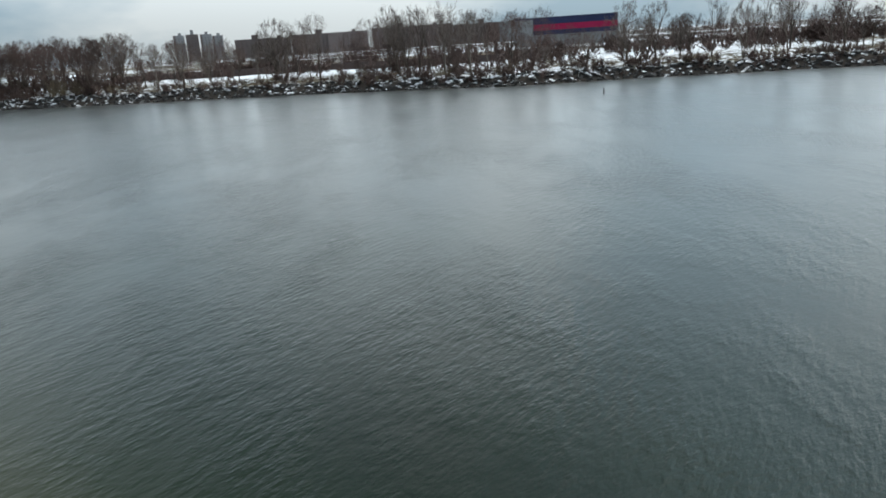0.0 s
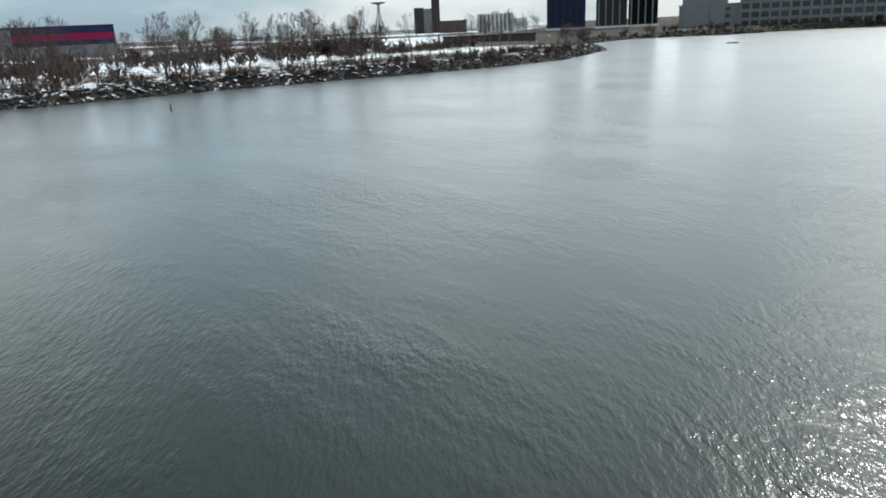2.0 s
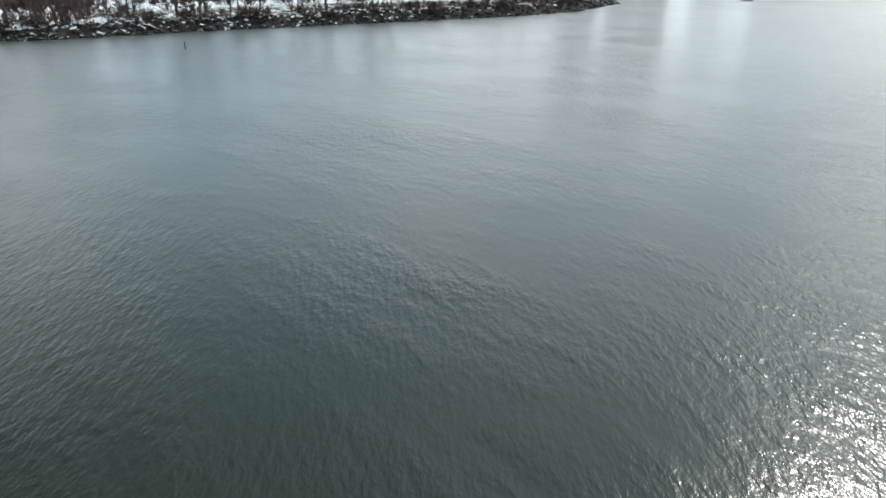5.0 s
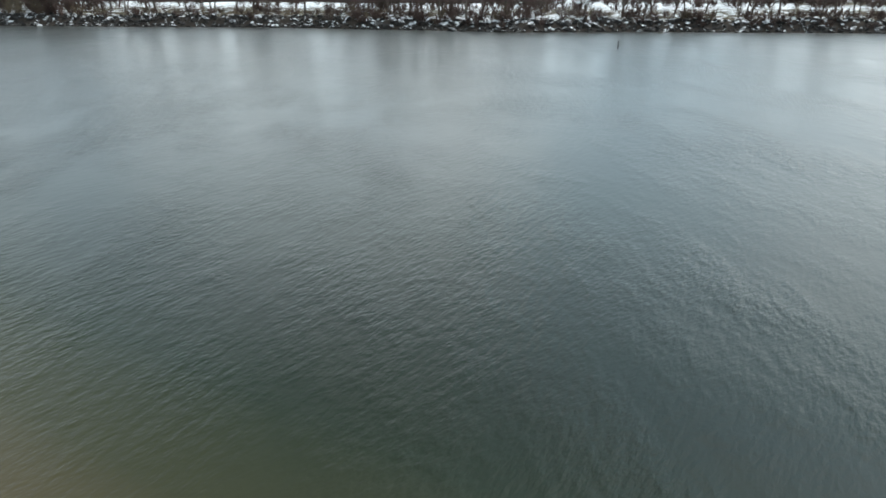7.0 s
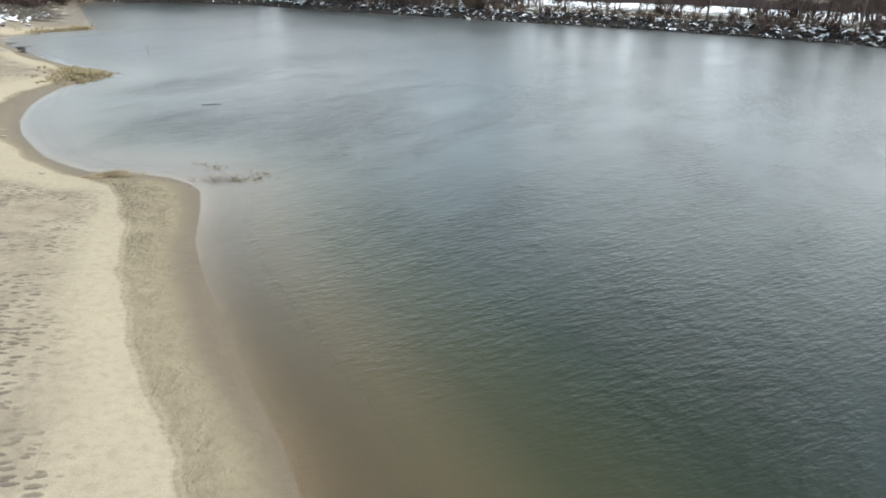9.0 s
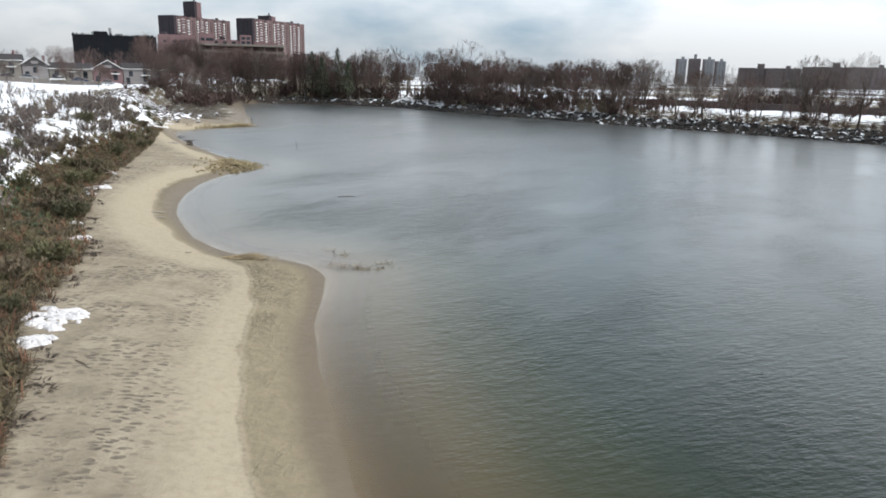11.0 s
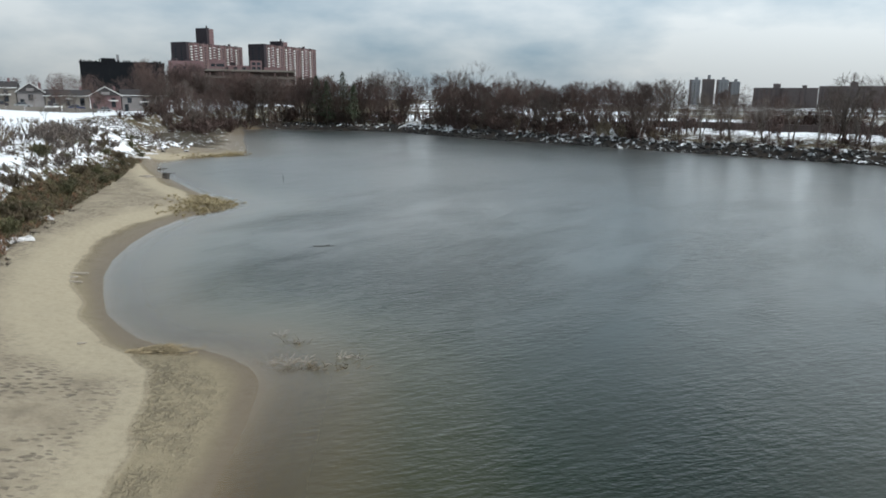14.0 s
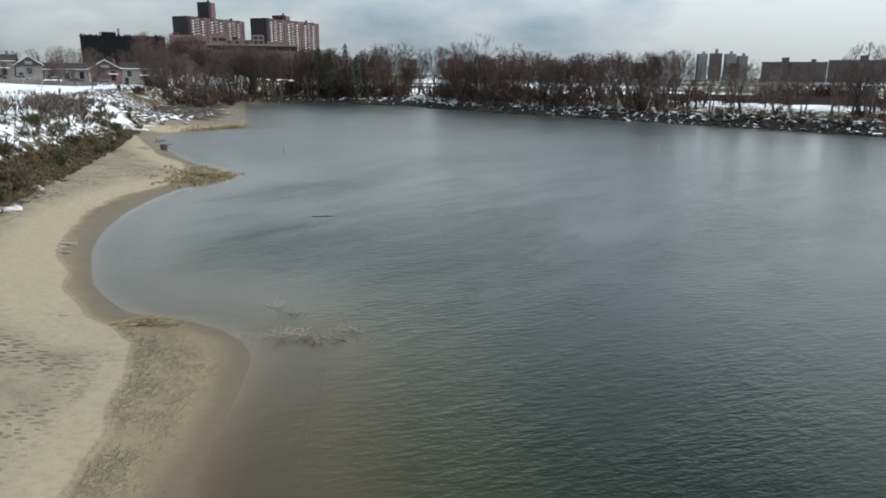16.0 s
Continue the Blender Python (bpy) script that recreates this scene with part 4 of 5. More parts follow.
def row_house(x, y, turn, w, h, wall, label, gable):
    z = height_at(x, y) - 0.3
    root = thing("house", None, label, "house", "row of houses beyond the snow field", m=Matrix.Translation((x, y, z)) @ Matrix.Rotation(turn, 4, "Z"))
    d = 9.0
    block("wall", [((0, 0, 0), (w, d, h))], wall, root)
    V, F = [], []
    if gable:
        V = [Vector(v) for v in ((-0.4, -0.5, h), (w + 0.4, -0.5, h), (w / 2, -0.5, h + 2.4), (-0.4, d + 0.5, h), (w + 0.4, d + 0.5, h), (w / 2, d + 0.5, h + 2.4))]
        F = [(0, 1, 2), (5, 4, 3), (1, 4, 5, 2), (3, 0, 2, 5), (0, 3, 4, 1)]
    else:
        V = [Vector(v) for v in ((-0.4, -0.5, h), (w + 0.4, -0.5, h), (w + 0.4, d / 2, h + 1.7), (-0.4, d / 2, h + 1.7), (-0.4, d + 0.5, h), (w + 0.4, d + 0.5, h))]
        F = [(0, 1, 2, 3), (2, 5, 4, 3), (0, 3, 4), (1, 5, 2), (0, 4, 5, 1)]
    part("roof", mesh_of("roof", V, F, M_ROOF), root, "dark pitched roof")
    V, F = [], []
    if gable:
        rake = [Vector((-0.5, -0.62, h - 0.1)), Vector((w / 2, -0.62, h + 2.4)), Vector((w + 0.5, -0.62, h - 0.1))]
        tube(V, F, rake, (0.09, 0.09, 0.09), 4)
        block("gable_wall", [((w * 0.36, -0.55, h + 0.2), (w * 0.64, -0.51, h + 1.0))], M_HOUSE, root, "pale gable panel")
    else:
        tube(V, F, [Vector((-0.5, -0.6, h - 0.05)), Vector((w + 0.5, -0.6, h - 0.05))], (0.08, 0.08), 4)
    part("eaves", mesh_of("eaves", V, F, M_WHITE), root, "white eaves board")
    block("chimney", [((w * 0.78, d * 0.45, h + 0.3), (w * 0.78 + 0.6, d * 0.45 + 0.6, h + 2.6))], M_BRICK, root, "brick chimney")
    n = max(1, int(w / 3.2))
    xs = [w * (k + 0.5) / n for k in range(n)]
    grid_parts("window", root, GLASS_S, xs, [h - 1.4], 0.0)
    if n > 1:
        grid_parts("window", root, GLASS_S, xs[1:], [1.9], 0.0)
        grid_parts("awning", root, pane_mesh("awning", 2.4, 0.25, M_WHITE, 1.2), xs[1:2], [3.0], 0.0)
    block("door", [((0.6, -0.09, 0.2), (1.6, 0.02, 2.3))], M_GLASS, root, "dark front door")


rh = random.Random(9)
hx, hy = -128.0, 190.0
hd = Vector((0.9, 0.43)).normalized()
k = 0
while hx < -86:
    w = (7.0, 9.5, 6.5, 11.0, 8.0, 12.0)[k % 6]
    row_house(hx, hy, math.atan2(hd.y, hd.x), w - 0.25, (4.4, 4.8, 4.2, 3.8)[k % 4], (M_HOUSE, M_TAN, M_HOUSE, M_TAN, M_BRICK)[k % 5],
              ("pale two-storey house with a white-edged front gable", "two-storey house with a dark pitched roof", "small pale house with a white-edged gable", "long two-storey house with a low dark roof")[k % 4], k % 2 == 0)
    hx, hy, k = hx + hd.x * w, hy + hd.y * w, k + 1
M_TYRE = surface("tyre_rubber", (0.012, 0.012, 0.012), (0.03, 0.03, 0.03), 3.0, 0.8, 0.0, 20)


def parked_car(x, y, turn, paint, label):
    """A small saloon: body, glazed cabin and four wheels."""
    root = thing("parked_car", None, label, "car", "cars parked before the houses", m=Matrix.Translation((x, y, height_at(x, y))) @ Matrix.Rotation(turn, 4, "Z"))
    for name, mat, rows in (("body", paint, ((-2.1, 0.3, 0.85), (2.1, 0.3, 0.85), (2.15, 0.62, 0.85), (1.95, 0.85, 0.8), (-2.0, 0.92, 0.8), (-2.15, 0.6, 0.85))),
                            ("cabin", M_GLASS, ((-1.7, 0.9, 0.76), (1.05, 0.86, 0.76), (0.35, 1.38, 0.62), (-1.1, 1.42, 0.62))),
                            ("roof", paint, ((-1.12, 1.42, 0.62), (0.37, 1.38, 0.62), (0.2, 1.47, 0.55), (-0.95, 1.5, 0.55)))):
        n = len(rows)
        V = [Vector((px, -w, z)) for px, z, w in rows] + [Vector((px, w, z)) for px, z, w in rows]
        F = [tuple(range(n)), tuple(reversed(range(n, 2 * n)))] + [(i, i + n, (i + 1) % n + n, (i + 1) % n) for i in range(n)]
        part(name, mesh_of(name, V, F, mat), root)
    V, F = [], []
    tube(V, F, [Vector((0, -0.11, 0)), Vector((0, 0.11, 0))], (0.33, 0.33), 14)
    wheel = mesh_of("wheel", V, F, M_TYRE)
    for wx in (-1.3, 1.3):
        for wy in (-0.8, 0.8):
            part("wheel", wheel, root, m=Matrix.Translation((wx, wy, 0.33)))


for i, (d, paint, what) in enumerate(((6, M_WHITE, "white"), (12.5, M_DARK_AND_SHADE, "dark"), (18, M_GREY, "silver"), (25, M_WHITE, "white"), (30.5, M_NAVY, "dark blue"), (37, M_GREY, "silver"))):
    parked_car(-128 + hd.x * d + hd.y * 4.2, 190 + hd.y * d - hd.x * 4.2, math.atan2(hd.y, hd.x) + (math.pi if i % 2 else 0), paint, what + " saloon car parked before the row of houses")
# low wall along the far edge of the snow field
m, L = footprint((-160, 154), (-84, 187), 0.4)
field_wall = thing("field_wall", None, "low grey wall along the far edge of the snow", "wall", m=m)
for i in range(int(L / 4)):
    p, q = m @ Vector((i * 4, 0, 0)), m @ Vector((i * 4 + 4, 0, 0))
    z = height_at(p.x, p.y)
    block("panel", [((i * 4, 0, z - 0.6), (i * 4 + 3.92, 0.35, z + 1.0))], M_TAN, field_wall)


def cluster_c():
    m, L = footprint((424, 1235), (499, 1206), 30)
    root = thing("tower_cluster", None, "four grey slab towers joined side by side", "building", m=m)
    for i, (x0, x1, top) in enumerate(((0, 17, 44), (20, 40, 45), (43, 62, 44), (62.5, L, 41))):
        block("slab", [((x0, (i % 2) * 8, 0), (x1, 30, top))], M_SLATE_HAZED if i != 1 else M_BRICK_HAZED, root)
        # shaded side of each slab, put into the colour of a front strip
        block("side_shade", [((x0 - 0.02, (i % 2) * 8 - 1.2, 0), (x0 + 3.2, (i % 2) * 8 + 0.01, top))], M_BRICK_HAZED, root, "darker strip painted as shaded side of the slab")
        block("bulkhead", [((x0 + 8, 8, top), (x0 + 13, 14, top + 4 + 3 * (i == 1)))], M_SLATE_HAZED, root)
        grid_parts("window", root, GLASS_D, [x0 + 4, x0 + 9, x0 + 14], [14 + 4 * f for f in range(7)], (i % 2) * 8)


cluster_c()


def long_blocks():
    pts = [(377, 872), (440, 842), (528, 788), (610, 722), (688, 652)]
    for i, (a, b) in enumerate(zip(pts[:-1], pts[1:])):
        m, L = footprint(a, b, 20)
        root = thing("apartment_block", None, "long brown brick apartment block with roof bulkheads", "building", "brick blocks beyond the park", m=m)
        top = (25, 27, 29, 27)[i]
        block("wall", [((0.02, 0, 0), (L - 0.5 - 5 * (i == 1), 20, top)), ((L * 0.45, -5, 0), (L * 0.45 + 18, 0.01, top - 0.2))], M_BRICK_HAZED, root, "brown brick wall")
        block("bulkhead", [((L * 0.3, 6, top), (L * 0.3 + 8, 13, top + 5)), ((L * 0.75, 6, top), (L * 0.75 + 5, 12, top + 3))], M_BRICK_HAZED, root, "roof bulkhead")
        grid_parts("window", root, GLASS_C, [4 + 5.2 * k for k in range(int(L / 5.2) - 2)], [8 + 3 * f for f in range(6)], 0.0)


long_blocks()


def storage_building():
    m, L = footprint((247.6, 240.4), (279, 205), 26)
    root = thing("storage_building", None, "big windowless storage hall striped dark blue and crimson", "building", m=m)
    block("base_storey", [((0, 0.4, 0), (L, 26, 7.6))], M_GREY, root, "pale grey base storey")
    block("upper_wall", [((0, 0, 7.6), (L, 26, 15.0))], M_NAVY, root, "dark blue cladding")
    block("stripe", [((9, -0.25, 9.6), (L + 0.05, 0.02, 12.2))], M_RED, root, "crimson stripe")
    block("side_panel", [((-7, -0.2, 5.6), (8.8, 12, 14.6))], M_GREY, root, "plain grey end panel")
    block("parapet", [((-0.2, -0.3, 15.0), (L + 0.2, 26.2, 15.4))], M_NAVY, root)


storage_building()


def lattice_tower():
    root = thing("lattice_tower", None, "slender steel tower with a saucer-shaped top", "tower", m=Matrix.Translation((1147, 357, 2)))
    V, F = [], []
    for k in range(4):
        a = k * math.pi / 2 + 0.4
        tube(V, F, [Vector((9 * math.cos(a), 9 * math.sin(a), 0)), Vector((2.2 * math.cos(a), 2.2 * math.sin(a), 26)), Vector((1.4 * math.cos(a), 1.4 * math.sin(a), 44))], (0.8, 0.6, 0.5), 4)
    for j in range(8):
        z, rr = 4 + 5 * j, 8.2 - 0.95 * j if j < 5 else 2.4
        for k in range(4):
            a, b = k * math.pi / 2 + 0.4, (k + 1) * math.pi / 2 + 0.4
            tube(V, F, [Vector((rr * math.cos(a), rr * math.sin(a), z)), Vector((rr * math.cos(b), rr * math.sin(b), z + 3))], (0.3, 0.3), 3)
    part("mast", mesh_of("mast", V, F, M_GREY), root, "tapered lattice mast")
    V, F = [], []
    ring = ((1.5, 43), (11.5, 45.2), (12, 46.2), (10, 46.8), (1.0, 47.5))
    for rr, z in ring:
        V += [Vector((rr * math.cos(i * math.pi / 12), rr * math.sin(i * math.pi / 12), z)) for i in range(24)]
    for j in range(len(ring) - 1):
        F += [(j * 24 + i, j * 24 + (i + 1) % 24, (j + 1) * 24 + (i + 1) % 24, (j + 1) * 24 + i) for i in range(24)]
    F.append(tuple(range(4 * 24, 5 * 24)))
    part("saucer", mesh_of("saucer", V, F, M_GREY), root, "round saucer-shaped top")


lattice_tower()


def east_towers():
    m, L = footprint((631, 164), (636, 141), 20)
    root = thing("grey_towers", None, "dark and pale grey towers standing close together", "building", m=m)
    block("dark_tower", [((0, 0, 0), (8.5, 18, 24))], M_ROOF, root, "dark slab")
    block("pale_tower", [((8.5, 1, 0), (15.5, 18, 23))], M_GREY, root, "pale slab")
    block("tall_tower", [((15.5, -1, 0), (22.5, 18, 46))], M_ROOF, root, "tall dark slab")
    m, L = footprint((587, 131), (591, 110), 20)
    root = thing("brown_block", None, "low brown block with a flat roof", "building", m=m)
    block("wall", [((0, 0, 0), (L, 20, 11.6))], M_WOODWALL, root)
    block("roof_edge", [((L - 2, -0.3, 11.6), (L + 0.2, 20, 12.6)), ((-0.2, -0.2, 11.6), (L - 2, 20, 11.9))], M_ROOF, root)
    m, L = footprint((553.6, 95), (557.6, 67.8), 20)
    root = thing("white_hotel", None, "white slab with vertical ribs and a lower wing", "building", m=m)
    block("wall", [((0, 0, 0), (L, 16, 15.2)), ((11, 4, 15.2), (17, 12, 16.8))], M_WHITE, root)
    block("wing", [((L, 2, 0), (L + 10, 16, 11.3))], M_WHITE, root, "lower white wing")
    for k in range(9):
        block("rib", [((0.9 + 3.05 * k, -0.7, 0), (1.9 + 3.05 * k, 0.01, 15.3))], M_WHITE, root)
    for k in range(8):
        block("window_strip", [((2.5 + 3.05 * k, -0.12, 1), (3.3 + 3.05 * k, 0.02, 14.6))], M_GLASS, root)
    m, L = footprint((246, 54), (250.5, 23), 6)
    root = thing("long_shed", None, "long low brown shed behind the point", "shed", m=m)
    block("wall", [((0, 0, 0.5), (L, 6, 4.2))], M_WOODWALL, root)
    block("roof", [((-0.3, -0.3, 4.2), (L + 0.3, 6.3, 4.6))], M_ROOF, root)
    # dark blue and dark grey towers by the far shore
    for a, b, mat, lab in (((450, 34.5), (451.4, 11.8), M_NAVY, "dark blue glass tower"), ((451.6, 5.6), (451, -12), M_ROOF, "dark grey tower"), ((450.8, -13), (450, -29.5), M_BLACK, "black tower with window columns")):
        m, L = footprint(a, b, 22)
        root = thing("waterfront_tower", None, lab + " rising from a pale base", "building", "towers by the far shore", m=m)
        block("wall", [((0, 0, 3.6), (L, 22, 52))], mat, root)
        block("base", [((-0.5, -3, 0), (L + 0.5, 20, 3.6))], M_WHITE, root, "pale base storey")
        for k in range(int(L / 4)):
            block("fin", [((1.2 + 4 * k, -0.8, 3.6), (2.0 + 4 * k, 0.01, 52))], M_ROOF if mat is M_NAVY else M_GREY, root, "vertical fin")
    m, L = footprint((360, -33), (343, -118), 24)
    root = thing("factory_building", None, "long grey industrial building with rows of tall windows", "building", m=m)
    block("wall", [((0, 0, 0), (26, 24, 11.4)), ((26, -1.5, 0), (L, 24, 26))], M_GREY, root)
    block("parapet", [((-0.3, -0.3, 11.4), (26, 24, 12))], M_GREY, root)
    block("stair_tower", [((1.5, -1.2, 0), (13, 20, 22)), ((13, -0.6, 0), (20, 20, 14))], M_GREY, root, "grey stair tower")
    grid_parts("window", root, GLASS_A, [3 + 3.6 * k for k in range(6)], [3.2, 6.6, 9.6], 0.0)
    grid_parts("window", root, GLASS_B, [28.5 + 4.0 * k for k in range(14)], [3.0, 6.6, 10.2, 13.8, 17.4], -1.5)
    for k in range(15):
        block("pier", [((26.1 + 4.0 * k, -2.0, 0), (26.9 + 4.0 * k, -1.49, 26))], M_GREY, root)
    m, L = footprint((342, -121), (330, -190), 24)
    root = thing("brick_block", None, "dark brick block beside the grey industrial building", "building", m=m)
    block("wall", [((0, 0, 0), (L, 24, 24))], M_BRICK, root)
    grid_parts("window", root, GLASS_B, [4 + 5 * k for k in range(10)], [3.5, 7.5, 11.5], 0.0)


east_towers()


def embankment_wall():
    """The long dark wall across the snowy flat."""
    root = thing("embankment_wall", None, "long dark retaining wall across the snowy flat", "wall")
    u = 96.0
    while u < 186:
        a, b = along(FAR, u, 52), along(FAR, u + 8, 52)
        d = (b - a)
        V, F = [], []
        L = d.length
        box(V, F, (0, 0, -0.5), (L + 0.02, 0.8, 1.5))
        box(V, F, (0, -0.12, 1.5), (L + 0.02, 0.92, 1.7))
        box(V, F, (0, -0.2, -0.5), (0.4, 0.0, 1.5))
        part("panel", mesh_of("panel", V, F, M_WOODWALL), root, m=Matrix.Translation((a.x, a.y, height_at(a.x, a.y))) @ Matrix.Rotation(math.atan2(d.y, d.x), 4, "Z"))
        u += 8


embankment_wall()


# ---- stones of the far bank ----
def rock_mesh(seed, name, material):
    r = random.Random(seed)
    bm = bmesh.new()
    for i in range(13):
        d = Vector((r.gauss(0, 1), r.gauss(0, 1), r.gauss(0, 1))).normalized()
        bm.verts.new((d.x * r.uniform(0.75, 1.05), d.y * r.uniform(0.6, 0.9), d.z * r.uniform(0.45, 0.7)))
    bmesh.ops.convex_hull(bm, input=bm.verts)
    bmesh.ops.delete(bm, geom=[v for v in bm.verts if not v.link_faces], context="VERTS")
    me = bpy.data.meshes.new(name)
    bm.to_mesh(me)
    bm.free()
    me.materials.append(material)
    return me


ROCKS = [rock_mesh(100 + i, "stone", M_ROCK) for i in range(10)]
rr = random.Random(21)
riprap = thing("riprap", None, "loose dark riprap stones with snow on top along the bank", "stones")
spots = []
for i in range(300):
    p = along(FAR, rr.uniform(96, 262), rr.uniform(-0.3, 3.6))
    spots.append((p.x, p.y))
for (x, y), z in zip(spots, heights(spots)):
    s = rr.uniform(0.38, 0.9)
    part("stone", rr.choice(ROCKS), riprap, m=Matrix.LocRotScale((x, y, max(z, -0.1) + 0.15 * s), Euler((rr.uniform(-0.5, 0.5), rr.uniform(-0.5, 0.5), rr.uniform(0, 6.28))), (s * rr.uniform(0.9, 1.5), s, s)))


def scatter_stones(name, label, spots, size, seed, material):
    """Stones too many or too small to tell apart, as one mesh."""
    r = random.Random(seed)
    V, F = [], []
    base = []
    for me in ROCKS:
        base.append(([v.co.copy() for v in me.vertices], [tuple(p.vertices) for p in me.polygons]))
    for (x, y), z in zip(spots, heights(spots)):
        vs, fs = r.choice(base)
        s = r.uniform(*size)
        m = Matrix.LocRotScale((x, y, max(z, -0.15) + 0.12 * s), Euler((r.uniform(-0.6, 0.6), r.uniform(-0.6, 0.6), r.uniform(0, 6.28))), (s * r.uniform(0.9, 1.5), s, s))
        b = len(V)
        V += [m @ v for v in vs]
        F += [tuple(b + i for i in f) for f in fs]
    return thing(name, mesh_of(name, V, F, material), label, "stones", kind="stuff")


scatter_stones("bank_rubble", "small dark stones and rubble filling the riprap bank", [tuple(along(FAR, rr.uniform(0, 338), rr.uniform(-0.6, 4.4))) for i in range(2600)], (0.2, 0.62), 31, M_RUBBLE)
scatter_stones("tip_rocks", "clump of dark rocks at the tip of the point", [(202.5 + rr.gauss(0, 2.6), 1.5 + rr.gauss(0, 1.2)) for i in range(46)], (0.4, 1.1), 34, M_ROCK_BARE)
scatter_stones("shore_rubble", "dark stones along the far shore by the buildings", [tuple(along(BACK[5:], rr.uniform(0, 150), rr.uniform(-0.5, 4))) for i in range(420)], (0.4, 1.2), 32, M_RUBBLE)


# ---- shrubs ----
def shrub_mesh(seed, H, R, stems, material, leafy=0, wide=1.0):
    r = random.Random(seed)
    V, F = [], []
    for k in range(stems):
        a, t = r.uniform(0, 6.28), r.uniform(0.1, 1.0)
        d = Vector((math.cos(a) * t * R / H, math.sin(a) * t * R / H, 1)).normalized()
        q = Vector((math.cos(a) * 0.2 * R * t, math.sin(a) * 0.2 * R * t, -0.1))
        L = H * r.uniform(0.65, 1.05)
        pts = [q]
        for i in range(3):
            d = (d + Vector((r.uniform(-1, 1), r.uniform(-1, 1), r.uniform(-0.5, 0.7))) * 0.2).normalized()
            pts.append(pts[-1] + d * L / 3)
        tube(V, F, pts, (0.035, 0.026, 0.018, 0.008), 3, False)
        for j in range(9):
            f = r.uniform(0.25, 1.0) * 3
            i = min(int(f), 2)
            at = pts[i].lerp(pts[i + 1], f - i)
            e = (d + Vector((r.uniform(-1, 1), r.uniform(-1, 1), r.uniform(-0.4, 0.9))) * 0.9).normalized()
            tip = at + e * L * r.uniform(0.16, 0.34)
            w = e.cross(Vector((0, 0, 1))).normalized() * 0.014 * wide
            b = len(V)
            V += [at - w, at + w, tip]
            F.append((b, b + 1, b + 2))
            for q in range(3 + leafy):
                g = at.lerp(tip, r.uniform(0.3, 1))
                e2 = (e + Vector((r.uniform(-1, 1), r.uniform(-1, 1), r.uniform(-0.6, 0.9)))).normalized()
                w = e2.cross(Vector((0, 0, 1))).normalized() * (0.012 * wide + 0.02 * (leafy > 0))
                b = len(V)
                V += [g - w, g + w, g + e2 * r.uniform(0.12, 0.3)]
                F.append((b, b + 1, b + 2))
    return mesh_of("shrub", V, F, material)


SHRUB_BROWN = [shrub_mesh(200 + i, 2.6, 1.6, 16, M_TWIG if i % 3 else M_SCRUB) for i in range(5)]
SHRUB_DENSE = [shrub_mesh(210 + i, 2.6, 1.9, 12, M_TWIG, 0, 6.5) for i in range(5)]
SHRUB_BANK = [shrub_mesh(220 + i, 1.3, 1.1, 20, M_SCRUB_GREEN if i % 2 else M_SCRUB, 4) for i in range(6)]


def shrub(x, y, h, meshes, H, rnd, label, group):
    s = h / H
    return thing("shrub", rnd.choice(meshes), label, "shrub", group, m=Matrix.LocRotScale((x, y, height_at(x, y) - 0.05), Euler((0, 0, rnd.uniform(0, 6.28))), (s * rnd.uniform(0.9, 1.5), s * rnd.uniform(0.9, 1.5), s)))


rs = random.Random(33)
for a, b, count, hs, back in ((60, 120, 40, (1.5, 3.6), (2.5, 10)), (118, 150, 20, (1.0, 2.4), (2.5, 12)), (150, 228, 60, (1.0, 2.6), (2.5, 13)), (228, 335, 34, (0.9, 2.4), (2.0, 10))):
    for i in range(count):
        p = along(FAR, a + (b - a) * (i + rs.random()) / count, rs.uniform(*back))
        shrub(p.x, p.y, rs.uniform(*hs), SHRUB_BROWN, 2.6, rs, "leafless brown shrub on the stony bank", "shrubs on the far bank")


def undergrowth(name, label, spots, seed, material):
    """Shrubs that run together, as one mesh: x, y, height."""
    r = random.Random(seed)
    base = [([v.co.copy() for v in me.vertices], [tuple(p.vertices) for p in me.polygons]) for me in SHRUB_DENSE]
    V, F = [], []
    for (x, y, h), z in zip(spots, heights([q[:2] for q in spots])):
        vs, fs = r.choice(base)
        k = h / 2.6
        m = Matrix.LocRotScale((x, y, z - 0.05), Euler((0, 0, r.uniform(0, 6.28))), (k * r.uniform(1.0, 1.6), k * r.uniform(1.0, 1.6), k))
        b = len(V)
        V += [m @ v for v in vs]
        F += [tuple(b + i for i in f) for f in fs]
    thing(name, mesh_of(name, V, F, material), label, "undergrowth", kind="stuff")


def spread(line, a, b, back, hs, count):
    out = []
    for i in range(count):
        p = along(line, rs.uniform(a, b), rs.uniform(*back))
        out.append((p.x, p.y, rs.uniform(*hs)))
    return out


undergrowth("undergrowth", "dark brown leafless undergrowth between the bank trees", spread(FAR, 0, 122, (4, 22), (1.8, 4.6), 140) + spread(FAR, 150, 230, (8, 24), (1.0, 2.2), 40) + spread(FAR, 96, 172, (2.5, 9), (0.6, 1.5), 60) + spread(FAR, 172, 325, (1.2, 9), (0.7, 1.9), 210) + [(rs.uniform(-74, -54), rs.uniform(168, 222), rs.uniform(1.5, 3.5)) for i in range(60)], 91, M_TWIG)
undergrowth("hedge", "long dark hedge beyond the snowy flat", spread(FAR, 104, 335, (31, 46), (1.5, 3.2), 150) + spread(FAR, 100, 335, (60, 70), (2.5, 4.6), 130), 92, M_TWIG)
undergrowth("shore_scrub", "leafless scrub by the far shore", spread(BACK[5:], 0, 150, (3, 14), (1.0, 3.0), 50), 93, M_TWIG)


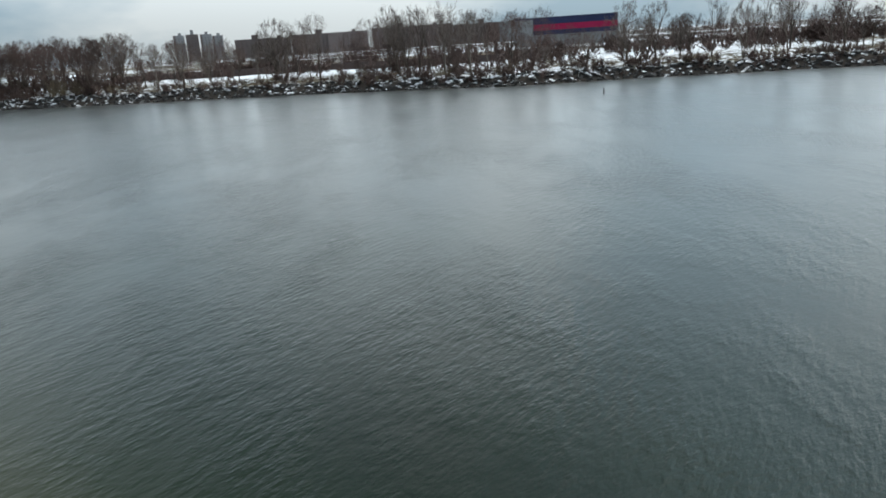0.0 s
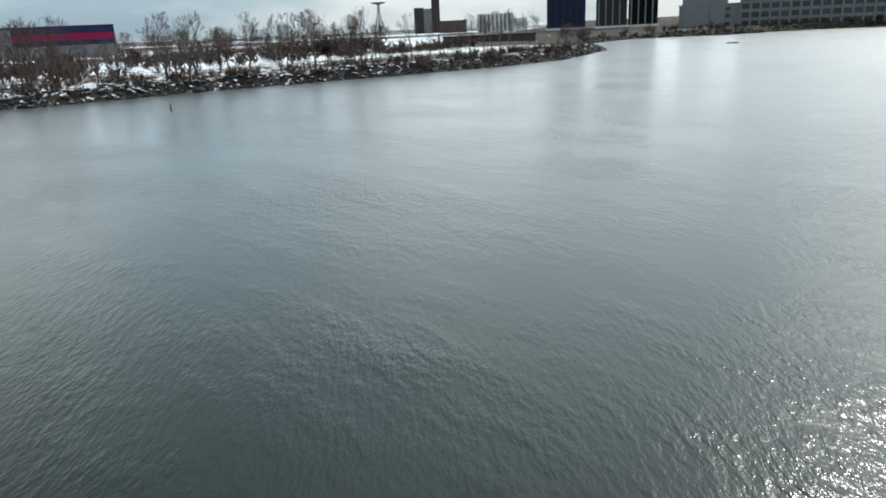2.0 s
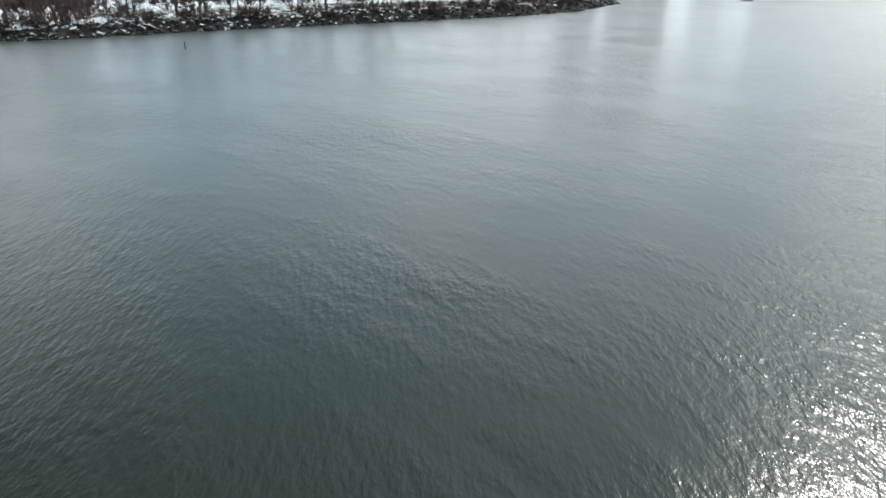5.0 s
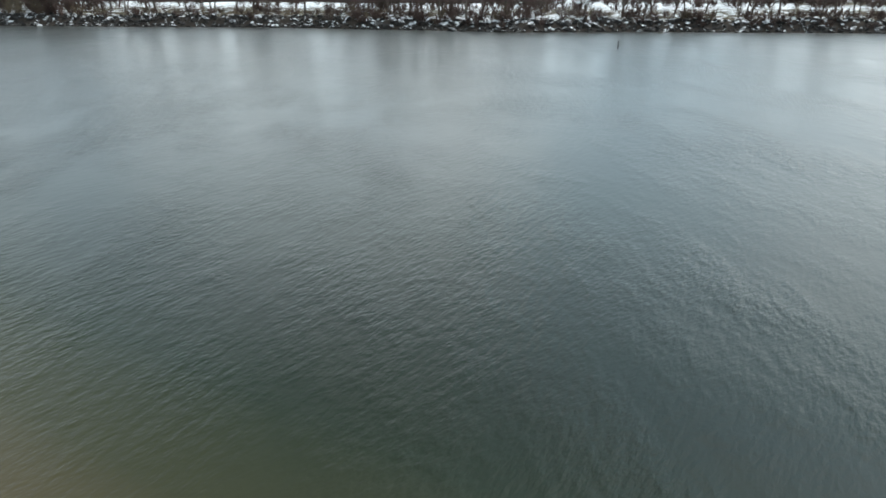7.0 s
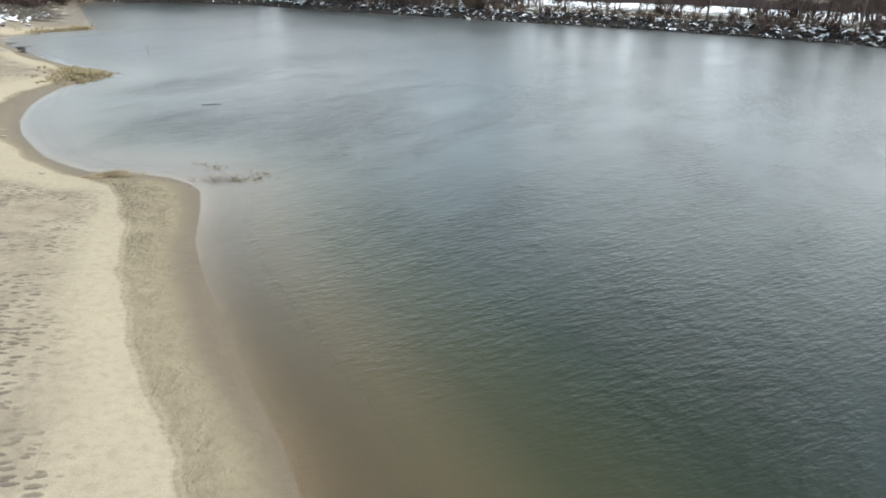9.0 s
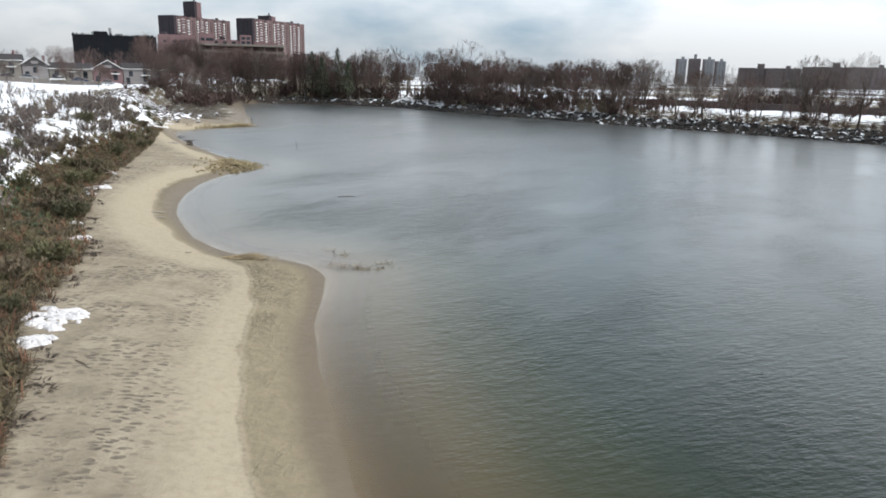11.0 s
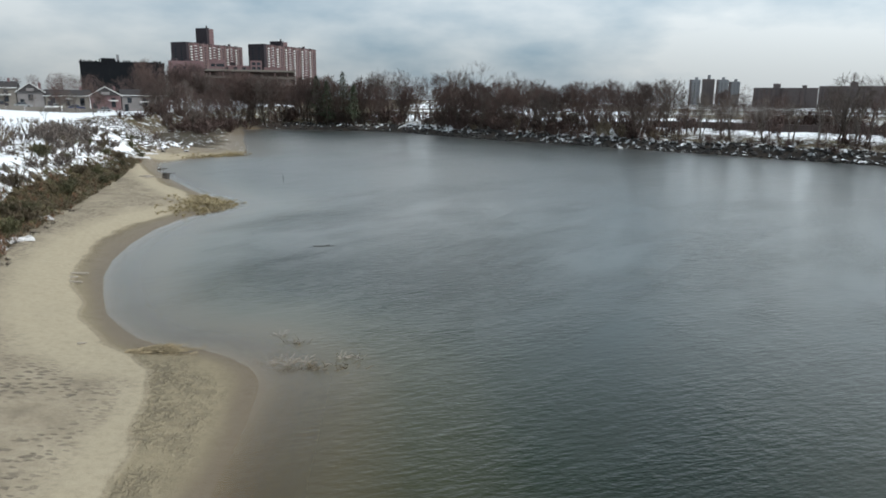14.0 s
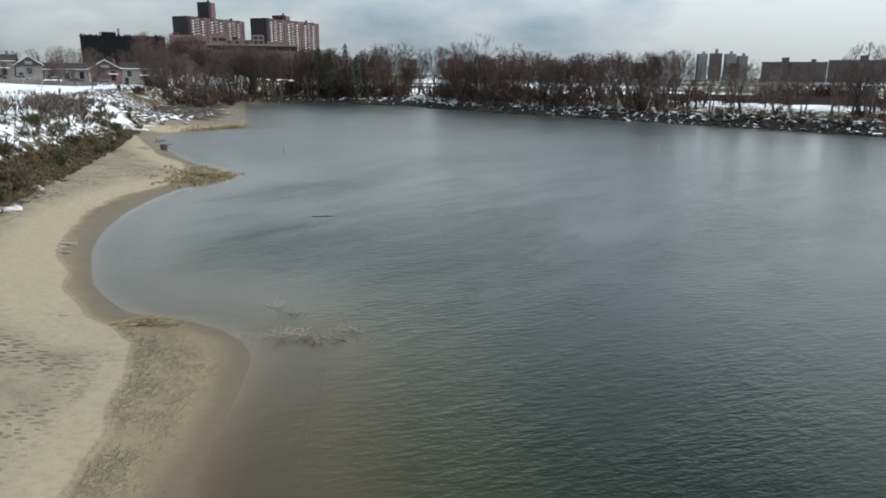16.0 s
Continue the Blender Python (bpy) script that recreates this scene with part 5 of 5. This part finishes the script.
# ---- the brushy bank above the beach ----
def blades(name, label, spots, count, reach, lift, material, seed, width=0.02):
    """Tufts of dry blades as one mesh."""
    r = random.Random(seed)
    V, F = [], []
    for (x, y), z in zip(spots, heights(spots)):
        k = r.uniform(0.6, 1.35)
        for j in range(count):
            a = r.uniform(0, 6.28)
            out, up = reach * k * r.uniform(0.3, 1.0), lift * k * r.uniform(0.45, 1.1)
            d = Vector((math.cos(a), math.sin(a), 0))
            w = Vector((-d.y, d.x, 0)) * width * r.uniform(0.7, 1.5)
            p = Vector((x, y, z - 0.04)) + d * r.uniform(0, 0.12)
            mid, tip = p + d * out * 0.45 + Vector((0, 0, up * 0.8)), p + d * out + Vector((0, 0, up * r.uniform(0.6, 1.0)))
            b = len(V)
            V += [p - w, p + w, mid + w * 0.8, mid - w * 0.8, tip]
            F += [(b, b + 1, b + 2, b + 3), (b + 3, b + 2, b + 4)]
    return thing(name, mesh_of(name, V, F, material), label, "grass", kind="stuff")


TOE_BANK = TOE[2:20]
TOE_LEN = sum((Vector(b) - Vector(a)).length for a, b in zip(TOE_BANK[:-1], TOE_BANK[1:]))
rb = random.Random(41)


def bank_spot(rnd, lo, hi, power=1.0, near=1.3):
    u = TOE_LEN * rnd.random() ** near
    p = along(TOE_BANK, u, lo + (hi - lo) * rnd.random() ** power)
    return (p.x, p.y)


def short_of(spots, y):
    return [q for q in spots if q[1] < y]


blades("bank_grass", "matted brown and olive dry grass covering the bank", short_of([bank_spot(rb, -0.1, 3.4, 1.0) for i in range(3600)] + [bank_spot(rb, -0.1, 3.6, 1.0, 2.6) for i in range(2600)] + [bank_spot(rb, 3.4, 11, 1.2) for i in range(520)], 98), 12, 0.62, 0.3, M_GRASS, 42)
blades("rusty_stalks", "rust-brown dead stalks among the bank grass", short_of([bank_spot(rb, -0.3, 3.6, 1.0, 1.8) for i in range(800)], 98), 9, 0.4, 0.5, M_RUST, 44, 0.016)
blades("olive_grass", "olive-green grass tufts on the bank", short_of([bank_spot(rb, 0.2, 5.0, 1.0, 1.8) for i in range(900)], 98), 10, 0.4, 0.36, M_OLIVE, 45, 0.018)
blades("snow_field_grass", "dry stalks standing out of the snow", [bank_spot(rb, 5, 26) for i in range(1100)], 7, 0.3, 0.75, M_GRASS, 43)
# sods and stalks whose dark colour also stands in for shade under the bank
sods = [q for q in (bank_spot(rb, -0.75, 0.5, 1.0, 1.2) for i in range(1500)) if q[1] < 60 and waves(np.array([q]), 18, 0.55)[0] > 0.25]
blades("bank_litter", "torn sods and dead stalks, coloured dark for the shade at the bank foot", sods, 11, 0.42, 0.12, M_LITTER_SHADE, 46, 0.03)
ivy = [(rb.gauss(x, 1.1), rb.gauss(y, 1.6)) for x, y in ((-22.2, 29.6), (-22.9, 32.2), (-24.6, 35.2)) for i in range(45)]
blades("green_ground_cover", "glossy green leafy cover showing through the snow", ivy, 12, 0.34, 0.26, M_LEAF, 47, 0.05)
for i in range(96):
    x, y = bank_spot(rb, 0.2, 7, 1.2, 1.5)
    shrub(x, y, rb.uniform(0.5, 1.2), SHRUB_BANK, 1.3, rb, "low dry brown-olive scrub on the bank", "scrub on the bank")
for i in range(34):
    x, y = bank_spot(rb, 6, 22)
    shrub(x, y, rb.uniform(1.0, 2.2), SHRUB_BROWN, 2.6, rb, "leafless twiggy shrub standing in snow", "shrubs above the beach")
for i in range(16):
    x, y = bank_spot(rb, 9, 26)
    if y > 25:
        plant("thin", x, y, rb.uniform(2.5, 4.2), rb)


undergrowth("bank_thicket", "grey-brown leafless thicket on the snowy bank top", [(*q, rb.uniform(0.7, 1.7)) for q in short_of([bank_spot(rb, 3.6, 13, 1.3) for i in range(270)], 106)], 94, M_TWIG_GREY)


def lump(seed, rx, ry, h, material, name):
    """A low uneven mound with ragged outline."""
    r = random.Random(seed)
    ph = [r.uniform(0, 6.28) for i in range(6)]
    V, F = [Vector((0, 0, h))], []
    n, rings = 28, 5
    for j in range(1, rings + 1):
        f = j / rings
        for i in range(n):
            a = 2 * math.pi * i / n
            k = 1 + 0.22 * math.sin(2 * a + ph[0]) + 0.16 * math.sin(5 * a + ph[1]) + 0.10 * math.sin(9 * a + ph[2])
            z = h * (1 - f ** 2) * (1 + 0.35 * math.sin(4 * a + ph[3] + 3 * f)) - (0.06 if j == rings else 0)
            V.append(Vector((rx * k * f * math.cos(a), ry * k * f * math.sin(a), z)))
    F += [(0, 1 + i, 1 + (i + 1) % n) for i in range(n)]
    for j in range(rings - 1):
        for i in range(n):
            p, q = 1 + j * n + i, 1 + j * n + (i + 1) % n
            F.append((p, p + n, q + n, q))
    return mesh_of(name, V, F, material, True)


def old_snow(patches):
    """Old snow in ragged crumbs: x, y, half length, half width, turn of each patch."""
    V, F = [], []
    for n, (x, y, rx, ry, turn) in enumerate(patches):
        r = random.Random(300 + n)
        for k in range(max(6, int(20 * rx))):
            a, d = r.uniform(0, 6.28), r.random() ** 0.6
            p = Matrix.Rotation(turn, 2) @ Vector((rx * d * math.cos(a), ry * d * math.sin(a)))
            s = r.uniform(0.16, 0.42) * (1.2 - 0.6 * d)
            me = lump(12000 + n * 60 + k, s * r.uniform(0.8, 1.8), s, r.uniform(0.05, 0.13), M_SNOW, "crumb")
            b, at = len(V), Vector((x + p.x, y + p.y, height_at(x + p.x, y + p.y) + 0.01))
            V += [v.co + at for v in me.vertices]
            F += [tuple(b + i for i in f.vertices) for f in me.polygons]
            bpy.data.meshes.remove(me)
    thing("old_snow", mesh_of("old_snow", V, F, M_SNOW, True), "crumbling patches of old grey-white snow at the foot of the bank", "snow", kind="stuff")


old_snow([(-13.9, 17.6, 1.4, 0.95, 1.9), (-13.4, 15.3, 0.6, 0.35, 0.9), (-20.6, 32.6, 0.4, 0.25, 1.0), (-24.9, 44.4, 1.5, 0.3, 1.25), (-24.3, 42.4, 0.6, 0.2, 1.1), (-27.2, 52.5, 0.5, 0.2, 1.25), (-18.6, 29.2, 0.4, 0.18, 0.8),
          (-43.2, 108, 2.4, 0.8, 1.2), (-41.0, 102, 1.6, 0.5, 1.3), (-46, 119, 2.6, 0.9, 1.0), (-47.5, 113, 2.0, 0.8, 1.2), (-49, 117, 2.2, 1.0, 0.4), (-50, 124, 2.4, 0.9, 1.0), (-47, 122, 1.5, 0.6, 0.3), (-46, 109, 1.6, 0.7, 1.2), (-44.5, 113.5, 1.2, 0.5, 1.2)])


# ---- the heap at the end of the bank ----
M_SLAB = surface("snowy_rubble", (0.05, 0.042, 0.036), (0.17, 0.145, 0.125), 1.5, 0.85, 0.4, 14, vary=0.3, snow=0.95, island=True)
scatter_stones("rubble_heap", "heap of snow-covered rubble and slabs at the end of the bank", [(-49 + rb.gauss(0, 2.6), 119 + rb.gauss(0, 6)) for i in range(210)], (0.25, 0.85), 51, M_SLAB)


def branch_heap(x, y, rx, ry, count, seed):
    """Cut branches thrown together, bowed, with snow lying on them."""
    r = random.Random(seed)
    V, F = [], []
    spots = [(x + r.gauss(0, 0.45) * rx, y + r.gauss(0, 0.45) * ry) for i in range(count)]
    for (px, py), z in zip(spots, heights(spots)):
        a, L, up = r.uniform(0, 6.28), r.uniform(1.0, 3.4), r.uniform(0.2, 1.0)
        d = Vector((math.cos(a), math.sin(a), 0))
        p = Vector((px, py, z))
        pts = [p - d * L * 0.5 + Vector((0, 0, -0.2)), p - d * L * 0.2 + Vector((0, 0, up * 0.8)), p + d * L * 0.15 + Vector((0, 0, up)), p + d * L * 0.55 + Vector((0, 0, up * 0.35))]
        w = r.uniform(0.025, 0.075)
        tube(V, F, pts, (w, w, w * 0.7, w * 0.3), 5)
    thing("branch_heap", mesh_of("branch_heap", V, F, M_HEAP), "heap of bowed cut branches dusted with snow", "branches", kind="stuff")


branch_heap(-50, 119, 4.5, 11, 260, 52)
for i in range(4):
    shrub(-47 + rb.uniform(-5, 4), 119 + rb.uniform(-8, 9), rb.uniform(1.2, 2.6), SHRUB_BROWN, 2.6, rb, "brown tangle of twigs on the rubble heap", "shrubs on the heap")


# ---- on the beach and in the shallows ----
def straw_pile(x, y, rx, ry, h, count, turn, label, material, seed, thick=0.012, name="straw_pile", category="straw"):
    r = random.Random(seed)
    V, F = [], []
    for i in range(count):
        px, py = r.gauss(0, 0.42) * rx, r.gauss(0, 0.42) * ry
        hz = h * max(0.0, 1 - (px / rx) ** 2 - (py / ry) ** 2) * r.random()
        a = r.gauss(0, 0.7)
        d = Vector((math.cos(a), math.sin(a) * 0.7, r.uniform(-0.12, 0.22))).normalized() * r.uniform(0.2, 0.65)
        p = Vector((px, py, hz + 0.02))
        tube(V, F, [p - d * 0.5, p + d * 0.5], (thick, thick * 0.7), 3)
    return thing(name, mesh_of(name, V, F, material), label, category, kind="stuff", m=Matrix.Translation((x, y, max(height_at(x, y), 0.0))) @ Matrix.Rotation(turn, 4, "Z"))


straw_pile(-9.9, 29.0, 1.15, 0.42, 0.3, 230, 0.2, "heap of washed-up dry straw at the water's edge", M_STRAW, 61)
straw_pile(-10.9, 28.8, 0.5, 0.3, 0.14, 70, 0.5, "thin strip of washed-up dry straw", M_STRAW, 62)
straw_pile(-31.8, 80.6, 1.6, 0.5, 0.2, 110, 0.1, "scattered driftwood sticks on the sand", M_DRIFT, 63, 0.03, "driftwood", "driftwood")


def brush_pile(x, y, rx, ry, count, seed, label):
    r = random.Random(seed)
    V, F = [], []
    for i in range(count):
        p = Vector((r.gauss(0, 0.5) * rx, r.gauss(0, 0.5) * ry, -0.02))
        d = Vector((r.uniform(-1, 1), r.uniform(-1, 1), r.uniform(0.05, 0.55))).normalized()
        L = r.uniform(0.16, 0.42)
        q = p + d * L * 0.6
        e = (d + Vector((r.uniform(-1, 1), r.uniform(-1, 1), r.uniform(-1.0, 0.2))) * 0.6).normalized()
        tube(V, F, [p, q, q + e * L * 0.5], (0.012, 0.009, 0.004), 3)
    return thing("brush_pile", mesh_of("brush_pile", V, F, M_DRIFT if seed % 2 else M_SCRUB), label, "brush", "brush in the shallows", "stuff", m=Matrix.Translation((x, y, 0.0)))


brush_pile(-5.2, 28.2, 1.3, 0.4, 80, 71, "tangle of pale dead stalks standing in shallow water")
brush_pile(-4.2, 27.7, 1.4, 0.3, 80, 72, "tangle of dark brown stalks in shallow water")
brush_pile(-3.1, 28.8, 0.7, 0.2, 30, 73, "few pale dead stalks in shallow water")
brush_pile(-5.3, 30.2, 0.5, 0.25, 18, 74, "small clump of dry stalks in shallow water")
brush_pile(-6.2, 31.1, 0.25, 0.18, 14, 75, "small clump of dead stalks in shallow water")


def plank(x, y, L, w, turn, label):
    bm = bmesh.new()
    bmesh.ops.create_cube(bm, size=1.0)
    for v in bm.verts:
        v.co = Vector((v.co.x * L, v.co.y * w, v.co.z * 0.05))
    bmesh.ops.bevel(bm, geom=list(bm.edges), offset=0.008, segments=1, affect="EDGES")
    me = bpy.data.meshes.new("plank")
    bm.to_mesh(me)
    bm.free()
    me.materials.append(M_DRIFT)
    return thing("plank", me, label, "plank", "planks on the sand", m=Matrix.Translation((x, y, height_at(x, y) + 0.03)) @ Matrix.Rotation(turn, 4, "Z"))


plank(-18.9, 39.9, 1.5, 0.16, 0.0, "weathered grey plank lying on the sand")
plank(-18.1, 38.3, 0.9, 0.14, -0.1, "short weathered plank lying on damp sand")
plank(-18.5, 39.1, 0.4, 0.16, 0.6, "broken end of a weathered plank")


def stick(x, y, L, rad, turn, material, name, label, z=None, tilt=0.0, category="stick", seed=0):
    r = random.Random(seed)
    V, F = [], []
    pts = [Vector((L * (i / 5 - 0.5), r.uniform(-0.04, 0.04) * L, r.uniform(0, 0.02) * L)) for i in range(6)]
    tube(V, F, pts, [rad * (1 - 0.12 * i) for i in range(6)], 6)
    q = pts[3]
    tube(V, F, [q, q + Vector((0.12 * L, 0.1 * L, 0.03 * L))], (rad * 0.6, rad * 0.25), 5)
    zz = height_at(x, y) + rad * 0.7 if z is None else z
    return thing(name, mesh_of(name, V, F, material, True), label, category, m=Matrix.Translation((x, y, zz)) @ Matrix.Rotation(turn, 4, "Z") @ Matrix.Rotation(-tilt, 4, "Y"))


stick(-11.1, 13.7, 0.9, 0.02, -0.7, M_BARK, "fallen_stick", "thin dark stick lying on the sand", seed=1)
stick(-13.0, 15.6, 0.8, 0.016, 2.1, M_BARK, "fallen_stick", "thin bent dark twig lying on the sand", seed=8)
stick(-14.6, 24.6, 0.6, 0.018, 0.3, M_BARK, "fallen_stick", "thin dark stick lying on the sand", seed=2)
stick(-13.1, 29.1, 0.32, 0.05, 0.4, M_DRIFT, "driftwood_piece", "small pale piece of driftwood on the sand", category="driftwood", seed=3)
stick(-7.3, 48.5, 1.4, 0.032, 0.05, M_STUMP, "floating_log", "dark waterlogged branch floating at the surface", z=0.0, category="log", seed=4)
stick(215, -34, 3.2, 0.3, 1.2, M_STUMP, "floating_log", "dark log floating far out on the water", z=0.05, category="log", seed=5)


def stump(x, y):
    r = random.Random(77)
    V, F = [], []
    n = 12
    for z, k in ((-0.2, 1.15), (0.1, 1.05), (0.55, 0.85), (0.85, 0.8), (0.95, 0.62)):
        V += [Vector((0.62 * k * math.cos(2 * math.pi * i / n) * r.uniform(0.9, 1.12), 0.5 * k * math.sin(2 * math.pi * i / n) * r.uniform(0.9, 1.12), z + r.uniform(-0.04, 0.05))) for i in range(n)]
    for j in range(4):
        F += [(j * n + i, j * n + (i + 1) % n, (j + 1) * n + (i + 1) % n, (j + 1) * n + i) for i in range(n)]
    F.append(tuple(range(4 * n, 5 * n)))
    root = thing("tree_stump", None, "black rotten stump with one broken branch at the waterline", "stump", m=Matrix.Translation((x, y, max(height_at(x, y), 0))) @ Matrix.Scale(0.68, 4))
    part("stump_body", mesh_of("stump_body", V, F, M_STUMP), root)
    V, F = [], []
    tube(V, F, [Vector((0.2, 0, 0.75)), Vector((0.9, -0.1, 0.95)), Vector((1.7, 0.0, 1.05))], (0.07, 0.05, 0.02), 6)
    part("branch", mesh_of("branch", V, F, M_STUMP), root, "broken dark branch")


stump(-31.2, 84.6)
stick(-33.2, 90.0, 2.6, 0.1, 2.2, M_STUMP, "driftwood_log", "dark driftwood log at the waterline", category="log", seed=6)
stick(-36.0, 96.0, 1.8, 0.1, 1.2, M_STUMP, "driftwood_log", "dark driftwood log at the waterline", category="log", seed=7)


def stake(x, y, h, rad, lean, label):
    V, F = [], []
    tube(V, F, [Vector((0, 0, -1.2)), Vector((lean * 0.5, 0, h * 0.5)), Vector((lean, 0.02, h))], (rad, rad, rad * 0.8), 7)
    return thing("stake", mesh_of("stake", V, F, M_STUMP), label, "stake", m=Matrix.Translation((x, y, 0)))


stake(-17.2, 82.2, 1.1, 0.024, -0.12, "thin leaning stake standing in the cove")
stake(76.6, 49.8, 0.9, 0.07, 0.08, "short dark stake standing in the water off the bank")

# rush stubble on the spits
NEAR_SPIT = NEAR[24:29]
NEAR_SPIT_2 = NEAR[32:36]
blades("rush_stubble", "flattened straw-coloured rushes along the sand spit", [tuple(along(NEAR_SPIT, rb.triangular(0, 16, 6), rb.gauss(1.6, 1.3))) for i in range(460)], 10, 0.5, 0.24, M_RUSH, 81, 0.025)
blades("rush_stubble", "flattened straw-coloured rushes on the far sand spit", [tuple(along(NEAR_SPIT_2, rb.triangular(5, 23, 16), rb.gauss(1.0, 1.0))) for i in range(360)], 8, 0.6, 0.28, M_RUSH, 82, 0.03)
